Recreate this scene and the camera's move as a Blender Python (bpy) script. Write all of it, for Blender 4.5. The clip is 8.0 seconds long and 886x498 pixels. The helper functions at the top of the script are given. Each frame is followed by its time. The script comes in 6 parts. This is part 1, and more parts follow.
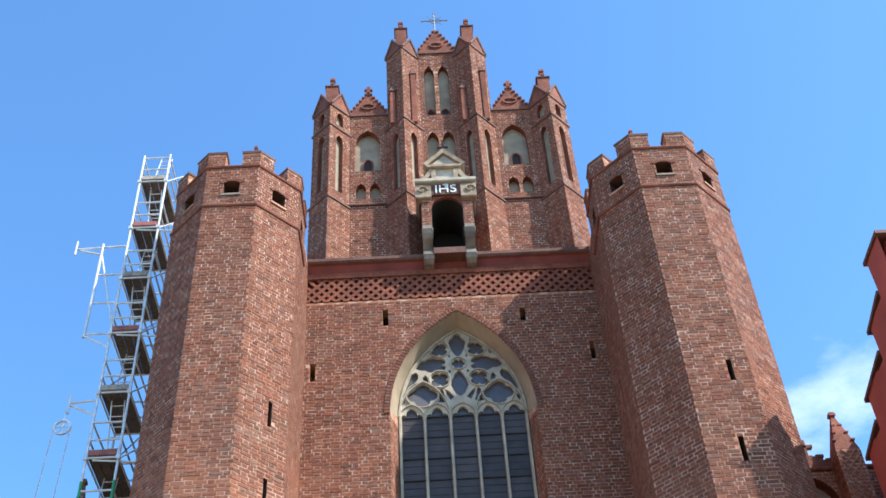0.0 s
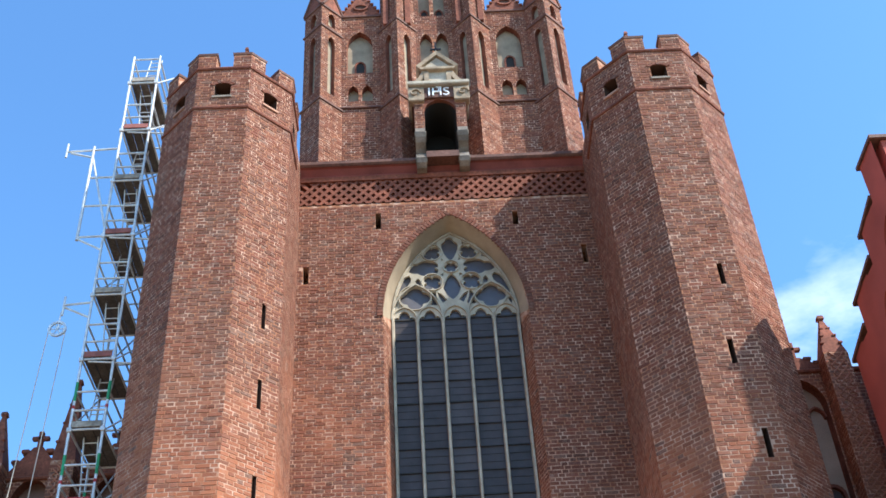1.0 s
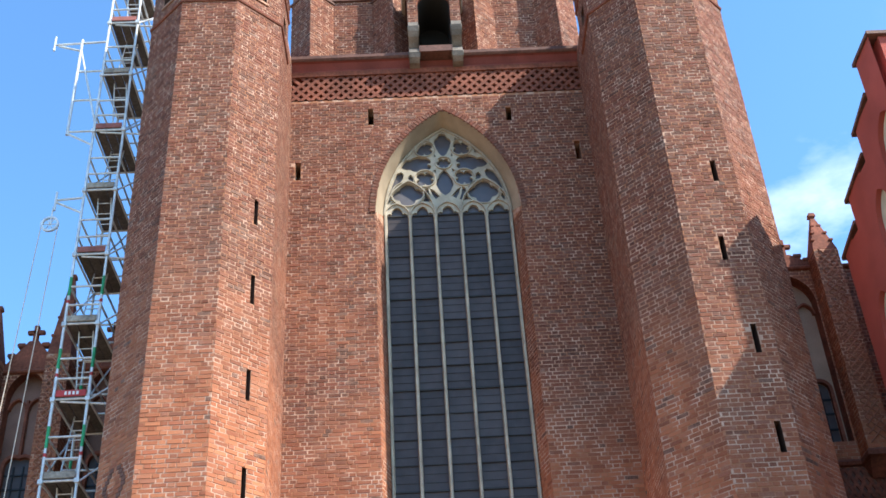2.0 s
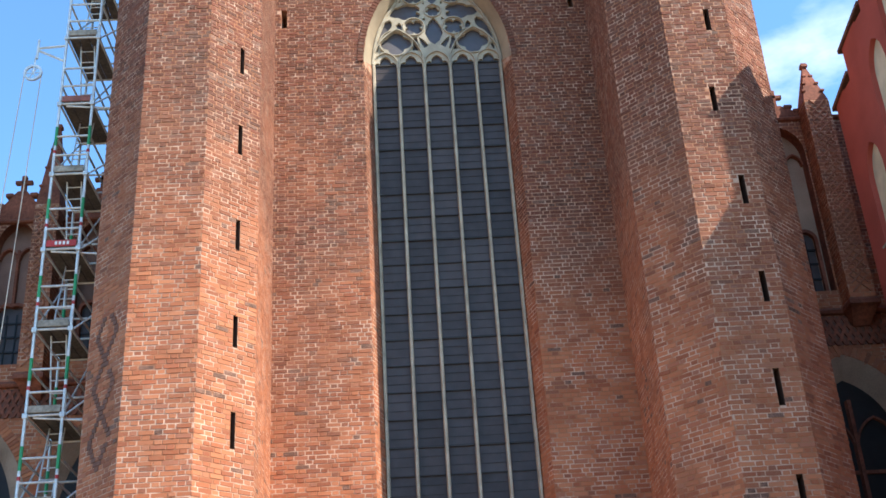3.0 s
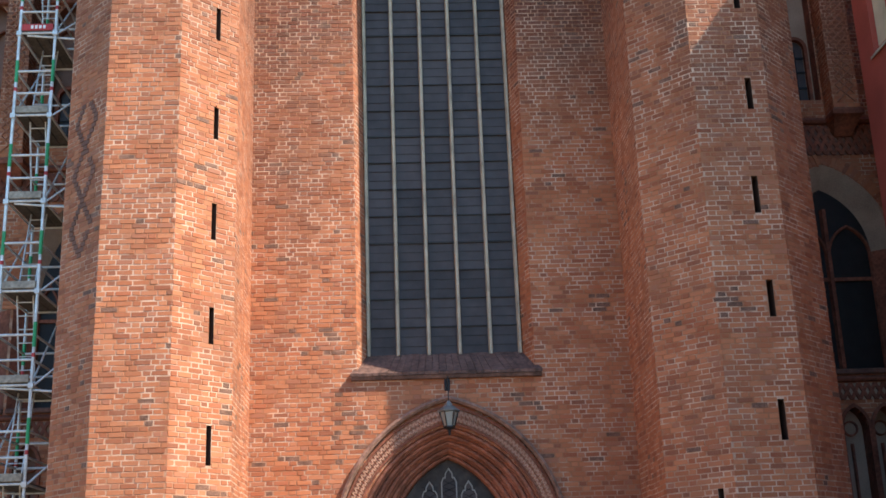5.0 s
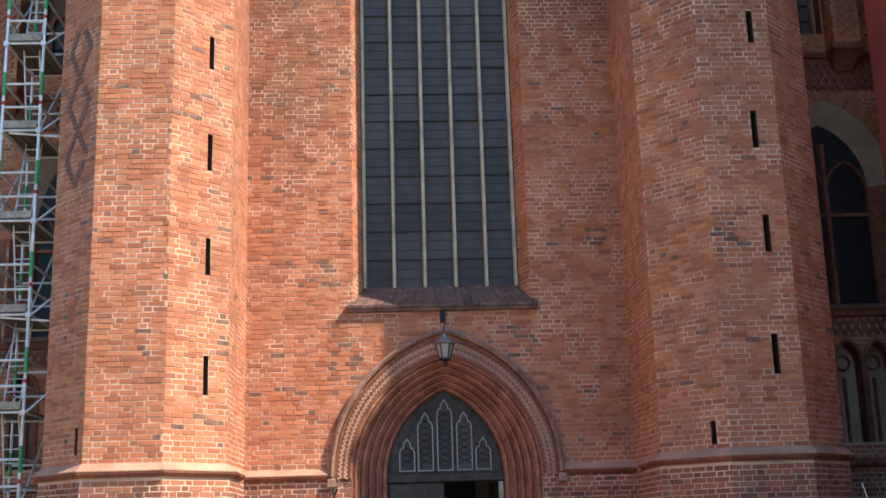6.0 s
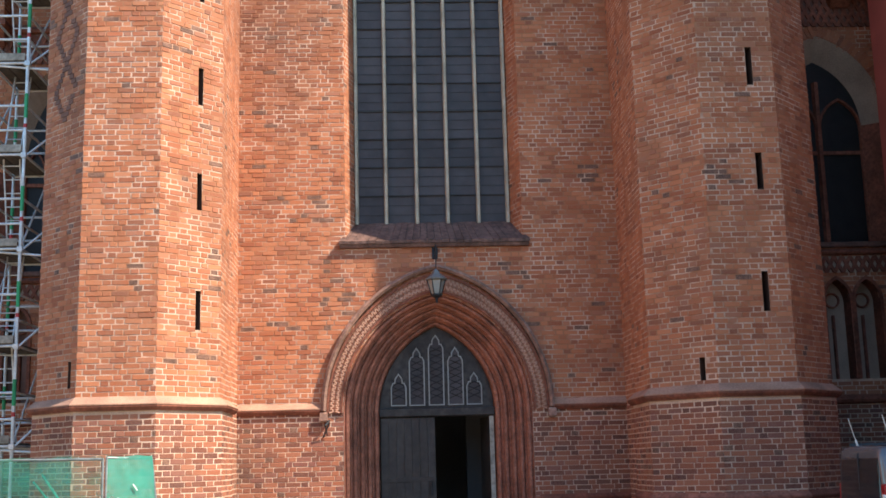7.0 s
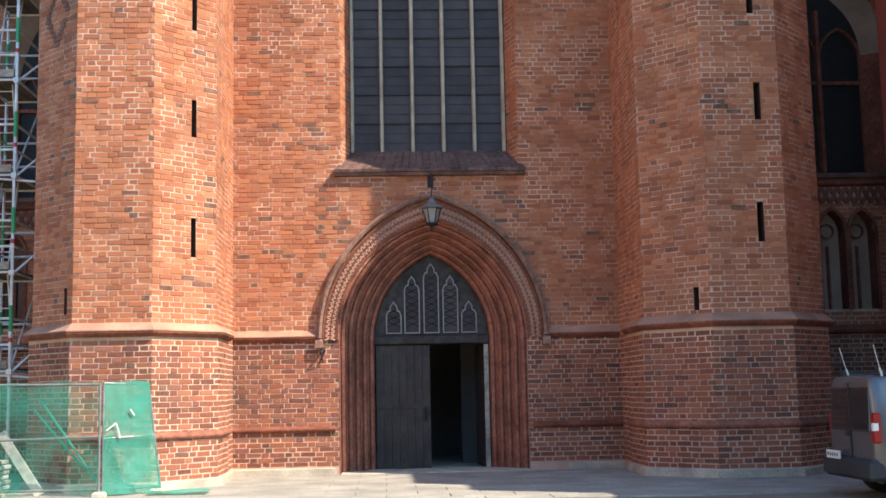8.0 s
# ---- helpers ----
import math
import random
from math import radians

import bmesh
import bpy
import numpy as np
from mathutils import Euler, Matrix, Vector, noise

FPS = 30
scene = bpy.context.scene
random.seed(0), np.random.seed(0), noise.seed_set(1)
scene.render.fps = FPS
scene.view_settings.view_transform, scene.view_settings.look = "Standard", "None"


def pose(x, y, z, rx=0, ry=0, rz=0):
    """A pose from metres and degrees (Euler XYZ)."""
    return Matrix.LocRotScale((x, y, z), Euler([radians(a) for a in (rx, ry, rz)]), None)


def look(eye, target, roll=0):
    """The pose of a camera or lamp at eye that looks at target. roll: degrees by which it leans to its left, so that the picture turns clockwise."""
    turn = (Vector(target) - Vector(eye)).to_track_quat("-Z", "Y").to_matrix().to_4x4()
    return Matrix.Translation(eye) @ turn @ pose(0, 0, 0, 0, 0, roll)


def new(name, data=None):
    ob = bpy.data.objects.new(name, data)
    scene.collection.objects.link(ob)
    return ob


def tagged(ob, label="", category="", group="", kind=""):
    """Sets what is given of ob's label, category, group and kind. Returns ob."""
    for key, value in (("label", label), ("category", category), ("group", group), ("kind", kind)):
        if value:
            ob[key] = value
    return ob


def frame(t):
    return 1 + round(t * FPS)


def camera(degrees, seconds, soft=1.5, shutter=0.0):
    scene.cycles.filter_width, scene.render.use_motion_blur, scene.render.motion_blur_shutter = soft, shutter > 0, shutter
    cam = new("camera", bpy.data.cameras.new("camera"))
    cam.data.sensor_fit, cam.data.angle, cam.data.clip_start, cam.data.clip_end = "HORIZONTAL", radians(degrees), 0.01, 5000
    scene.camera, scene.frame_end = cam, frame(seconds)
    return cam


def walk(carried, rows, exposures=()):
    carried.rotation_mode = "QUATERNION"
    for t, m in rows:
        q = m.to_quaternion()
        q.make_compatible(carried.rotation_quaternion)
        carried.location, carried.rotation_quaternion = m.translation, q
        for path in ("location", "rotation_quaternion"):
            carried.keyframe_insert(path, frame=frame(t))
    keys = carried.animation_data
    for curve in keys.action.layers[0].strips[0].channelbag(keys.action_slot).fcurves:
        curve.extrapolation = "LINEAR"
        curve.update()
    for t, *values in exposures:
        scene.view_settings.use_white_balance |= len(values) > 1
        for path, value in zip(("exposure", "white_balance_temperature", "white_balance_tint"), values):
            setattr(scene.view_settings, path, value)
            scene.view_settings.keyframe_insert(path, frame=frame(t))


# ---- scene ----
# ---- camera: a hand-held tilt from the gable down to the door ----
cam = camera(41.60, 8.0, soft=1.6)
EYE = (-0.97, 0.0, 1.6)
# seconds, yaw, pitch above the horizon, roll
ROWS = [
    (0.0, 0.98, 44.12, 2.79),
    (0.5, 0.87, 41.79, 2.88),
    (1.0, 0.62, 39.37, 2.92),
    (2.5, 0.02, 30.91, 3.13),
    (3.0, -0.29, 26.91, 3.21),
    (3.5, -0.79, 23.45, 2.89),
    (4.0, -1.19, 20.66, 2.46),
    (4.5, -1.55, 18.73, 2.18),
    (6.0, -2.03, 13.65, 1.61),
    (6.5, -2.25, 12.20, 1.45),
    (7.0, -2.47, 10.51, 1.43),
    (7.5, -2.66, 8.80, 1.20),
    (8.0, -2.74, 7.00, 1.14),
]
walk(cam, [(t, pose(*EYE, 90 + p, r, y)) for t, y, p, r in ROWS],
     exposures=[(0.0, 0.94, 6300, 10), (1.0, 0.96, 6350, 10), (2.5, 1.11, 6650, 10), (4.5, 1.06, 6950, 10), (6.0, 1.11, 7000, 10), (8.0, 1.15, 7000, 10)])

# ---- light: clear noon-ish sky, sun from the right and in front of the facade ----
SUN_AZ, SUN_EL = 61.0, 47.0      # degrees to the right of the facade's normal; height
world = bpy.data.worlds.new("sky")
scene.world = world
world.use_nodes = True
wn, wl = world.node_tree.nodes, world.node_tree.links
wn.clear()
w_out = wn.new("ShaderNodeOutputWorld")
w_bg = wn.new("ShaderNodeBackground")
w_sky = wn.new("ShaderNodeTexSky")
w_sky.sky_type = 'NISHITA'
w_sky.sun_disc = False
w_sky.sun_elevation = radians(SUN_EL)
w_sky.sun_rotation = radians(180 - SUN_AZ)
w_sky.air_density, w_sky.dust_density, w_sky.ozone_density = 1.0, 0.6, 2.6
w_bg.inputs["Strength"].default_value = 0.15
# a few soft clouds low down
w_tc = wn.new("ShaderNodeTexCoord")
w_map = wn.new("ShaderNodeMapping")
w_map.inputs["Scale"].default_value = (1.0, 1.0, 2.2)
w_map.inputs["Location"].default_value = (0.35, 0.1, 0.2)
w_noise = wn.new("ShaderNodeTexNoise")
w_noise.inputs["Scale"].default_value = 3.4
w_noise.inputs["Detail"].default_value = 7.0
w_noise.inputs["Roughness"].default_value = 0.58
w_ramp = wn.new("ShaderNodeValToRGB")
w_ramp.color_ramp.elements[0].position, w_ramp.color_ramp.elements[1].position = 0.52, 0.86
w_sep = wn.new("ShaderNodeSeparateXYZ")
w_low = wn.new("ShaderNodeMapRange")
w_low.inputs["From Min"].default_value, w_low.inputs["From Max"].default_value = 0.66, 0.50
w_mul = wn.new("ShaderNodeMath")
w_mul.operation = 'MULTIPLY'
w_mix = wn.new("ShaderNodeMix")
w_mix.data_type = 'RGBA'
w_mix.inputs["B"].default_value = (9.0, 9.3, 9.6, 1)
wl.new(w_tc.outputs["Generated"], w_map.inputs["Vector"])
wl.new(w_map.outputs["Vector"], w_noise.inputs["Vector"])
wl.new(w_noise.outputs["Fac"], w_ramp.inputs["Fac"])
wl.new(w_tc.outputs["Generated"], w_sep.inputs["Vector"])
wl.new(w_sep.outputs["Z"], w_low.inputs["Value"])
wl.new(w_ramp.outputs["Color"], w_mul.inputs[0])
wl.new(w_low.outputs["Result"], w_mul.inputs[1])
w_east = wn.new("ShaderNodeMapRange")      # the clouds stand over the street's side
w_east.inputs["From Min"].default_value, w_east.inputs["From Max"].default_value = -0.05, 0.22
w_mul2 = wn.new("ShaderNodeMath")
w_mul2.operation = 'MULTIPLY'
wl.new(w_sep.outputs["X"], w_east.inputs["Value"])
wl.new(w_mul.outputs[0], w_mul2.inputs[0]), wl.new(w_east.outputs["Result"], w_mul2.inputs[1])
wl.new(w_mul2.outputs[0], w_mix.inputs["Factor"])
w_tint = wn.new("ShaderNodeMix")
w_tint.data_type, w_tint.blend_type = 'RGBA', 'MULTIPLY'
w_tint.inputs["Factor"].default_value = 1.0
w_tint.inputs["B"].default_value = (0.76, 1.12, 1.32, 1)
wl.new(w_sky.outputs["Color"], w_tint.inputs["A"])
wl.new(w_tint.outputs["Result"], w_mix.inputs["A"])
wl.new(w_mix.outputs["Result"], w_bg.inputs["Color"])
wl.new(w_bg.outputs["Background"], w_out.inputs["Surface"])

sun = new("sun", bpy.data.lights.new("sun", 'SUN'))
sun.data.energy, sun.data.angle, sun.data.color = 4.6, radians(0.53), (1.0, 0.95, 0.87)
_to = Vector((math.sin(radians(SUN_AZ)) * math.cos(radians(SUN_EL)), -math.cos(radians(SUN_AZ)) * math.cos(radians(SUN_EL)), math.sin(radians(SUN_EL))))
sun.matrix_world = look(_to * 60, (0, 0, 0))

# ---- materials ----
def material(name, color, rough=0.8, metal=0.0, grain=0.15, grain_scale=40.0, stain=0.2, stain_scale=0.7, bump=0.2, bump_scale=60.0, spec=0.3):
    """A plain surface with fine grain, larger stains and a little relief, at world scale."""
    m = bpy.data.materials.new(name)
    m.use_nodes = True
    n, l = m.node_tree.nodes, m.node_tree.links
    b = n["Principled BSDF"]
    b.inputs["Roughness"].default_value, b.inputs["Metallic"].default_value = rough, metal
    b.inputs["Specular IOR Level"].default_value = spec
    g = n.new("ShaderNodeNewGeometry")
    fine, wide = n.new("ShaderNodeTexNoise"), n.new("ShaderNodeTexNoise")
    for t, s, d in ((fine, grain_scale, 4), (wide, stain_scale, 6)):
        t.inputs["Scale"].default_value, t.inputs["Detail"].default_value = s, d
        l.new(g.outputs["Position"], t.inputs["Vector"])
    acc = None
    for t, amount in ((fine, grain), (wide, stain)):
        r = n.new("ShaderNodeMapRange")
        r.inputs["From Min"].default_value, r.inputs["From Max"].default_value = 0.3, 0.7
        r.inputs["To Min"].default_value, r.inputs["To Max"].default_value = 1 - amount, 1 + amount
        l.new(t.outputs["Fac"], r.inputs["Value"])
        if acc is None:
            acc = r.outputs["Result"]
        else:
            k = n.new("ShaderNodeMath")
            k.operation = 'MULTIPLY'
            l.new(acc, k.inputs[0]), l.new(r.outputs["Result"], k.inputs[1])
            acc = k.outputs[0]
    v = n.new("ShaderNodeVectorMath")
    v.operation = 'SCALE'
    v.inputs[0].default_value = color[:3]
    l.new(acc, v.inputs["Scale"])
    l.new(v.outputs[0], b.inputs["Base Color"])
    if bump:
        bn, bt = n.new("ShaderNodeBump"), n.new("ShaderNodeTexNoise")
        bt.inputs["Scale"].default_value, bt.inputs["Detail"].default_value = bump_scale, 5
        bn.inputs["Strength"].default_value, bn.inputs["Distance"].default_value = bump, 0.01
        l.new(g.outputs["Position"], bt.inputs["Vector"])
        l.new(bt.outputs["Fac"], bn.inputs["Height"]), l.new(bn.outputs["Normal"], b.inputs["Normal"])
    return m


def brick_material(name, tones, old_tones, foot_tones, wash=0.22):
    """Fired clay: every brick takes a tone of its own; old, lime-washed bricks take over high up, in patches."""
    m = bpy.data.materials.new(name)
    m.use_nodes = True
    n, l = m.node_tree.nodes, m.node_tree.links
    b = n["Principled BSDF"]
    b.inputs["Roughness"].default_value, b.inputs["Specular IOR Level"].default_value = 0.86, 0.2
    g, o = n.new("ShaderNodeNewGeometry"), n.new("ShaderNodeObjectInfo")
    add, fr = n.new("ShaderNodeMath"), n.new("ShaderNodeMath")
    add.operation, fr.operation = 'ADD', 'FRACT'
    l.new(g.outputs["Random Per Island"], add.inputs[0]), l.new(o.outputs["Random"], add.inputs[1]), l.new(add.outputs[0], fr.inputs[0])

    def ramp(colors):
        r = n.new("ShaderNodeValToRGB")
        r.color_ramp.interpolation = 'LINEAR'
        e = r.color_ramp.elements
        e[0].position, e[0].color = colors[0][0], (*colors[0][1], 1)
        e[1].position, e[1].color = colors[1][0], (*colors[1][1], 1)
        for p, c in colors[2:]:
            e.new(p).color = (*c, 1)
        l.new(fr.outputs[0], r.inputs["Fac"])
        return r.outputs["Color"]

    def noise_at(scale, detail, lo, hi):
        t, r = n.new("ShaderNodeTexNoise"), n.new("ShaderNodeMapRange")
        t.inputs["Scale"].default_value, t.inputs["Detail"].default_value = scale, detail
        r.inputs["From Min"].default_value, r.inputs["From Max"].default_value = lo, hi
        l.new(g.outputs["Position"], t.inputs["Vector"]), l.new(t.outputs["Fac"], r.inputs["Value"])
        return r.outputs["Result"], t

    def mix(fac, a, bb):
        x = n.new("ShaderNodeMix")
        x.data_type = 'RGBA'
        for s, key in ((fac, "Factor"), (a, "A"), (bb, "B")):
            if isinstance(s, (int, float)):
                x.inputs[key].default_value = s
            elif isinstance(s, tuple):
                x.inputs[key].default_value = s
            else:
                l.new(s, x.inputs[key])
        return x.outputs["Result"]

    young, old = ramp(tones), ramp(old_tones)
    sep, high, patch = n.new("ShaderNodeSeparateXYZ"), n.new("ShaderNodeMath"), n.new("ShaderNodeMapRange")
    l.new(g.outputs["Position"], sep.inputs[0])
    big, _ = noise_at(0.22, 4, 0.3, 0.7)
    high.operation = 'MULTIPLY_ADD'
    high.inputs[1].default_value = 7.0
    l.new(big, high.inputs[0]), l.new(sep.outputs["Z"], high.inputs[2])
    patch.inputs["From Min"].default_value, patch.inputs["From Max"].default_value = 13.0, 20.0
    l.new(high.outputs[0], patch.inputs["Value"])
    c = mix(patch.outputs["Result"], young, old)
    foot = n.new("ShaderNodeMapRange")                 # rebuilt plinth below the string course
    foot.inputs["From Min"].default_value, foot.inputs["From Max"].default_value = 2.78, 2.70
    l.new(sep.outputs["Z"], foot.inputs["Value"])
    c = mix(foot.outputs["Result"], c, ramp(foot_tones))
    # lime bloom on the old brick, soot and damp stains, fine grain
    bloom, _ = noise_at(7.0, 6, 0.52, 0.72)
    bl = n.new("ShaderNodeMath")
    bl.operation = 'MULTIPLY'
    l.new(bloom, bl.inputs[0])
    bl2 = n.new("ShaderNodeMath")
    bl2.operation = 'MULTIPLY_ADD'
    bl2.inputs[1].default_value, bl2.inputs[2].default_value = wash, 0.06
    l.new(patch.outputs["Result"], bl2.inputs[0]), l.new(bl2.outputs[0], bl.inputs[1])
    c = mix(bl.outputs[0], c, (0.40, 0.30, 0.23, 1))
    soot, _ = noise_at(0.6, 7, 0.5, 0.8)
    sm = n.new("ShaderNodeMath")
    sm.operation = 'MULTIPLY'
    sm.inputs[1].default_value = 0.45
    l.new(soot, sm.inputs[0])
    c = mix(sm.outputs[0], c, (0.12, 0.075, 0.055, 1))
    grain, gt = noise_at(28.0, 5, 0.3, 0.7)
    gm = n.new("ShaderNodeMath")
    gm.operation = 'MULTIPLY'
    gm.inputs[1].default_value = 0.35
    l.new(grain, gm.inputs[0])
    c = mix(gm.outputs[0], c, (0.30, 0.16, 0.10, 1))
    l.new(c, b.inputs["Base Color"])
    bn = n.new("ShaderNodeBump")
    bn.inputs["Strength"].default_value, bn.inputs["Distance"].default_value = 0.5, 0.006
    l.new(gt.outputs["Fac"], bn.inputs["Height"]), l.new(bn.outputs["Normal"], b.inputs["Normal"])
    return m


YOUNG = [(0.0, (0.24, 0.08, 0.044)), (0.06, (0.29, 0.08, 0.037)), (0.25, (0.37, 0.108, 0.046)), (0.55, (0.45, 0.145, 0.063)), (0.8, (0.51, 0.178, 0.082)), (0.9, (0.36, 0.13, 0.074)), (1.0, (0.42, 0.115, 0.050))]
OLD = [(0.0, (0.066, 0.023, 0.017)), (0.08, (0.090, 0.023, 0.014)), (0.5, (0.137, 0.035, 0.020)), (0.8, (0.175, 0.050, 0.031)), (0.92, (0.112, 0.045, 0.034)), (1.0, (0.155, 0.057, 0.040))]
PLINTH = [(0.0, (0.10, 0.034, 0.028)), (0.08, (0.15, 0.045, 0.03)), (0.3, (0.24, 0.07, 0.04)), (0.55, (0.30, 0.085, 0.042)), (0.8, (0.36, 0.125, 0.068)), (0.9, (0.19, 0.062, 0.05)), (1.0, (0.28, 0.10, 0.065))]
BURNT = material("burnt_brick", (0.165, 0.08, 0.052), 0.75, grain=0.35, stain=0.4, stain_scale=5, bump=0.4)
BRICK = brick_material("brick", YOUNG, OLD, PLINTH)


def mortar_material():
    """Pale lime joints; in patches they are flushed over with orange brick dust."""
    m = material("mortar", (0.57, 0.385, 0.28), 0.95, grain=0.2, stain=0.25, bump=0.4)
    n, l = m.node_tree.nodes, m.node_tree.links
    b = n["Principled BSDF"]
    src = b.inputs["Base Color"].links[0].from_socket
    g, t, r, x = n.new("ShaderNodeNewGeometry"), n.new("ShaderNodeTexNoise"), n.new("ShaderNodeMapRange"), n.new("ShaderNodeMix")
    sep, zr, k = n.new("ShaderNodeSeparateXYZ"), n.new("ShaderNodeMapRange"), n.new("ShaderNodeMath")
    t.inputs["Scale"].default_value, t.inputs["Detail"].default_value = 2.6, 8
    r.inputs["From Min"].default_value, r.inputs["From Max"].default_value = 0.42, 0.58
    r.inputs["To Min"].default_value, r.inputs["To Max"].default_value = 0.25, 1.0
    zr.inputs["From Min"].default_value, zr.inputs["From Max"].default_value = 2.7, 4.0
    zr.inputs["To Min"].default_value, zr.inputs["To Max"].default_value = 0.2, 1.0
    k.operation, x.data_type = 'MULTIPLY', 'RGBA'
    x.inputs["B"].default_value = (0.32, 0.135, 0.07, 1)
    l.new(g.outputs["Position"], t.inputs["Vector"]), l.new(t.outputs["Fac"], r.inputs["Value"])
    l.new(g.outputs["Position"], sep.inputs[0]), l.new(sep.outputs["Z"], zr.inputs["Value"])
    hi, t2, r2, mx = n.new("ShaderNodeMapRange"), n.new("ShaderNodeTexNoise"), n.new("ShaderNodeMapRange"), n.new("ShaderNodeMix")
    hi.inputs["From Min"].default_value, hi.inputs["From Max"].default_value = 12.0, 17.0
    t2.inputs["Scale"].default_value, t2.inputs["Detail"].default_value = 4.5, 6
    r2.inputs["From Min"].default_value, r2.inputs["From Max"].default_value = 0.38, 0.54
    r2.inputs["To Min"].default_value, r2.inputs["To Max"].default_value = 0.3, 1.0
    mx.data_type = 'FLOAT'
    l.new(g.outputs["Position"], t2.inputs["Vector"]), l.new(t2.outputs["Fac"], r2.inputs["Value"]), l.new(sep.outputs["Z"], hi.inputs["Value"])
    l.new(hi.outputs["Result"], mx.inputs["Factor"]), l.new(r.outputs["Result"], mx.inputs["A"]), l.new(r2.outputs["Result"], mx.inputs["B"])
    l.new(mx.outputs["Result"], k.inputs[0]), l.new(zr.outputs["Result"], k.inputs[1])
    l.new(k.outputs[0], x.inputs["Factor"]), l.new(src, x.inputs["A"]), l.new(x.outputs["Result"], b.inputs["Base Color"])
    return m


MORTAR = mortar_material()
PORTAL_BRICK = material("portal_brick", (0.27, 0.10, 0.062), 0.85, grain=0.3, grain_scale=14, stain=0.4, stain_scale=2.2, bump=0.4)
HOOD = material("weathered_hood", (0.23, 0.125, 0.09), 0.75, grain=0.3, grain_scale=14, stain=0.4, stain_scale=3, bump=0.3)
SILL_TILE = material("sill_tile", (0.125, 0.068, 0.053), 0.65, grain=0.3, grain_scale=12, stain=0.4, stain_scale=3, bump=0.3)
MOULD = material("moulded_brick", (0.19, 0.062, 0.036), 0.85, grain=0.3, grain_scale=14, stain=0.35, stain_scale=1.8, bump=0.4)
TILE = material("weathering_tile", (0.13, 0.06, 0.042), 0.7, grain=0.25, grain_scale=12, stain=0.3, stain_scale=2, bump=0.3)
RENDER_RED = material("red_limewash", (0.215, 0.058, 0.044), 0.9, grain=0.1, stain=0.25, stain_scale=1.6, bump=0.2)
HOUSE_CREAM = material("house_cream", (0.62, 0.52, 0.36), 0.9, grain=0.08, stain=0.22, stain_scale=1.5, bump=0.2)
CREAM = material("cream_plaster", (0.345, 0.27, 0.185), 0.9, grain=0.08, stain=0.22, stain_scale=1.5, bump=0.2)
PLASTER = material("niche_plaster", (0.30, 0.24, 0.165), 0.92, grain=0.1, stain=0.25, stain_scale=2.0, bump=0.25)
STONE = material("grey_stone", (0.42, 0.36, 0.275), 0.85, grain=0.2, stain=0.3, stain_scale=2.2, bump=0.4)
LIMESTONE = material("pale_limestone", (0.39, 0.335, 0.25), 0.85, grain=0.12, stain=0.25, stain_scale=2.5, bump=0.3)
IRON = material("dark_iron", (0.03, 0.03, 0.032), 0.5, metal=0.6, grain=0.2, bump=0.1)
OAK = material("blackened_oak", (0.042, 0.034, 0.030), 0.6, grain=0.35, grain_scale=9, stain=0.35, stain_scale=3, bump=0.4)
# Shade of openings and interiors put into one near-black colour.
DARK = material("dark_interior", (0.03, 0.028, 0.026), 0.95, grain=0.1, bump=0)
# Pier limewash darkened: the vestibule's dimness is put into its colour.
PIER_LIME = material("dimmed_limewash", (0.10, 0.094, 0.088), 0.9, bump=0.1)
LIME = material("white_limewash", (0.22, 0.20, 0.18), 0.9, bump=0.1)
STEEL = material("galvanised_steel", (0.62, 0.62, 0.60), 0.42, metal=0.35, grain=0.12, stain=0.2, stain_scale=5, bump=0.05)
GREEN_STEEL = material("green_coated_steel", (0.03, 0.30, 0.12), 0.45, grain=0.1, bump=0.0)
RED_PAINT = material("red_paint", (0.45, 0.05, 0.05), 0.6, grain=0.1, bump=0.0)
RED_BOARD = material("faded_red_board", (0.30, 0.11, 0.09), 0.8, grain=0.25, stain=0.3, stain_scale=4, bump=0.2)
# Darker than the loose planks: the decks' shaded undersides put into the colour.
DECK = material("shaded_deck_board", (0.10, 0.08, 0.065), 0.85, grain=0.3, grain_scale=14, stain=0.3, stain_scale=2, bump=0.3)
PLANK = material("weathered_plank", (0.30, 0.26, 0.21), 0.85, grain=0.3, grain_scale=14, stain=0.3, stain_scale=2, bump=0.3)
# Paler plank copy: sunlight on the leaning board put into its colour.
PALE_PLANK = material("sunlit_plank", (0.58, 0.53, 0.45), 0.8, grain=0.2, grain_scale=14, stain=0.2, stain_scale=3, bump=0.2)
ROPE = material("pale_rope", (0.60, 0.50, 0.40), 0.9, bump=0.2)
CAR_PAINT = material("dark_grey_car_paint", (0.15, 0.15, 0.155), 0.24, metal=0.5, grain=0.03, stain=0.08, bump=0.0, spec=0.5)
RUBBER = material("black_rubber", (0.02, 0.02, 0.02), 0.8, bump=0.1)
PLASTIC = material("dark_plastic", (0.035, 0.037, 0.04), 0.6, bump=0.05)
TAIL_RED = material("tail_light_red", (0.30, 0.012, 0.015), 0.2, grain=0.02, stain=0.02, bump=0.0, spec=0.5)
WHITE = material("white_enamel", (0.75, 0.75, 0.72), 0.4, grain=0.03, stain=0.05, bump=0.0)
COBBLE = material("granite_sett", (0.29, 0.26, 0.215), 0.8, grain=0.2, grain_scale=30, stain=0.25, stain_scale=1.2, bump=0.4)
GROUND = material("dusty_paving", (0.215, 0.172, 0.12), 0.9, grain=0.2, grain_scale=20, stain=0.25, stain_scale=0.4, bump=0.5, bump_scale=18)
GREY_IRON = material("grey_iron", (0.16, 0.16, 0.15), 0.5, metal=0.3, bump=0.1)
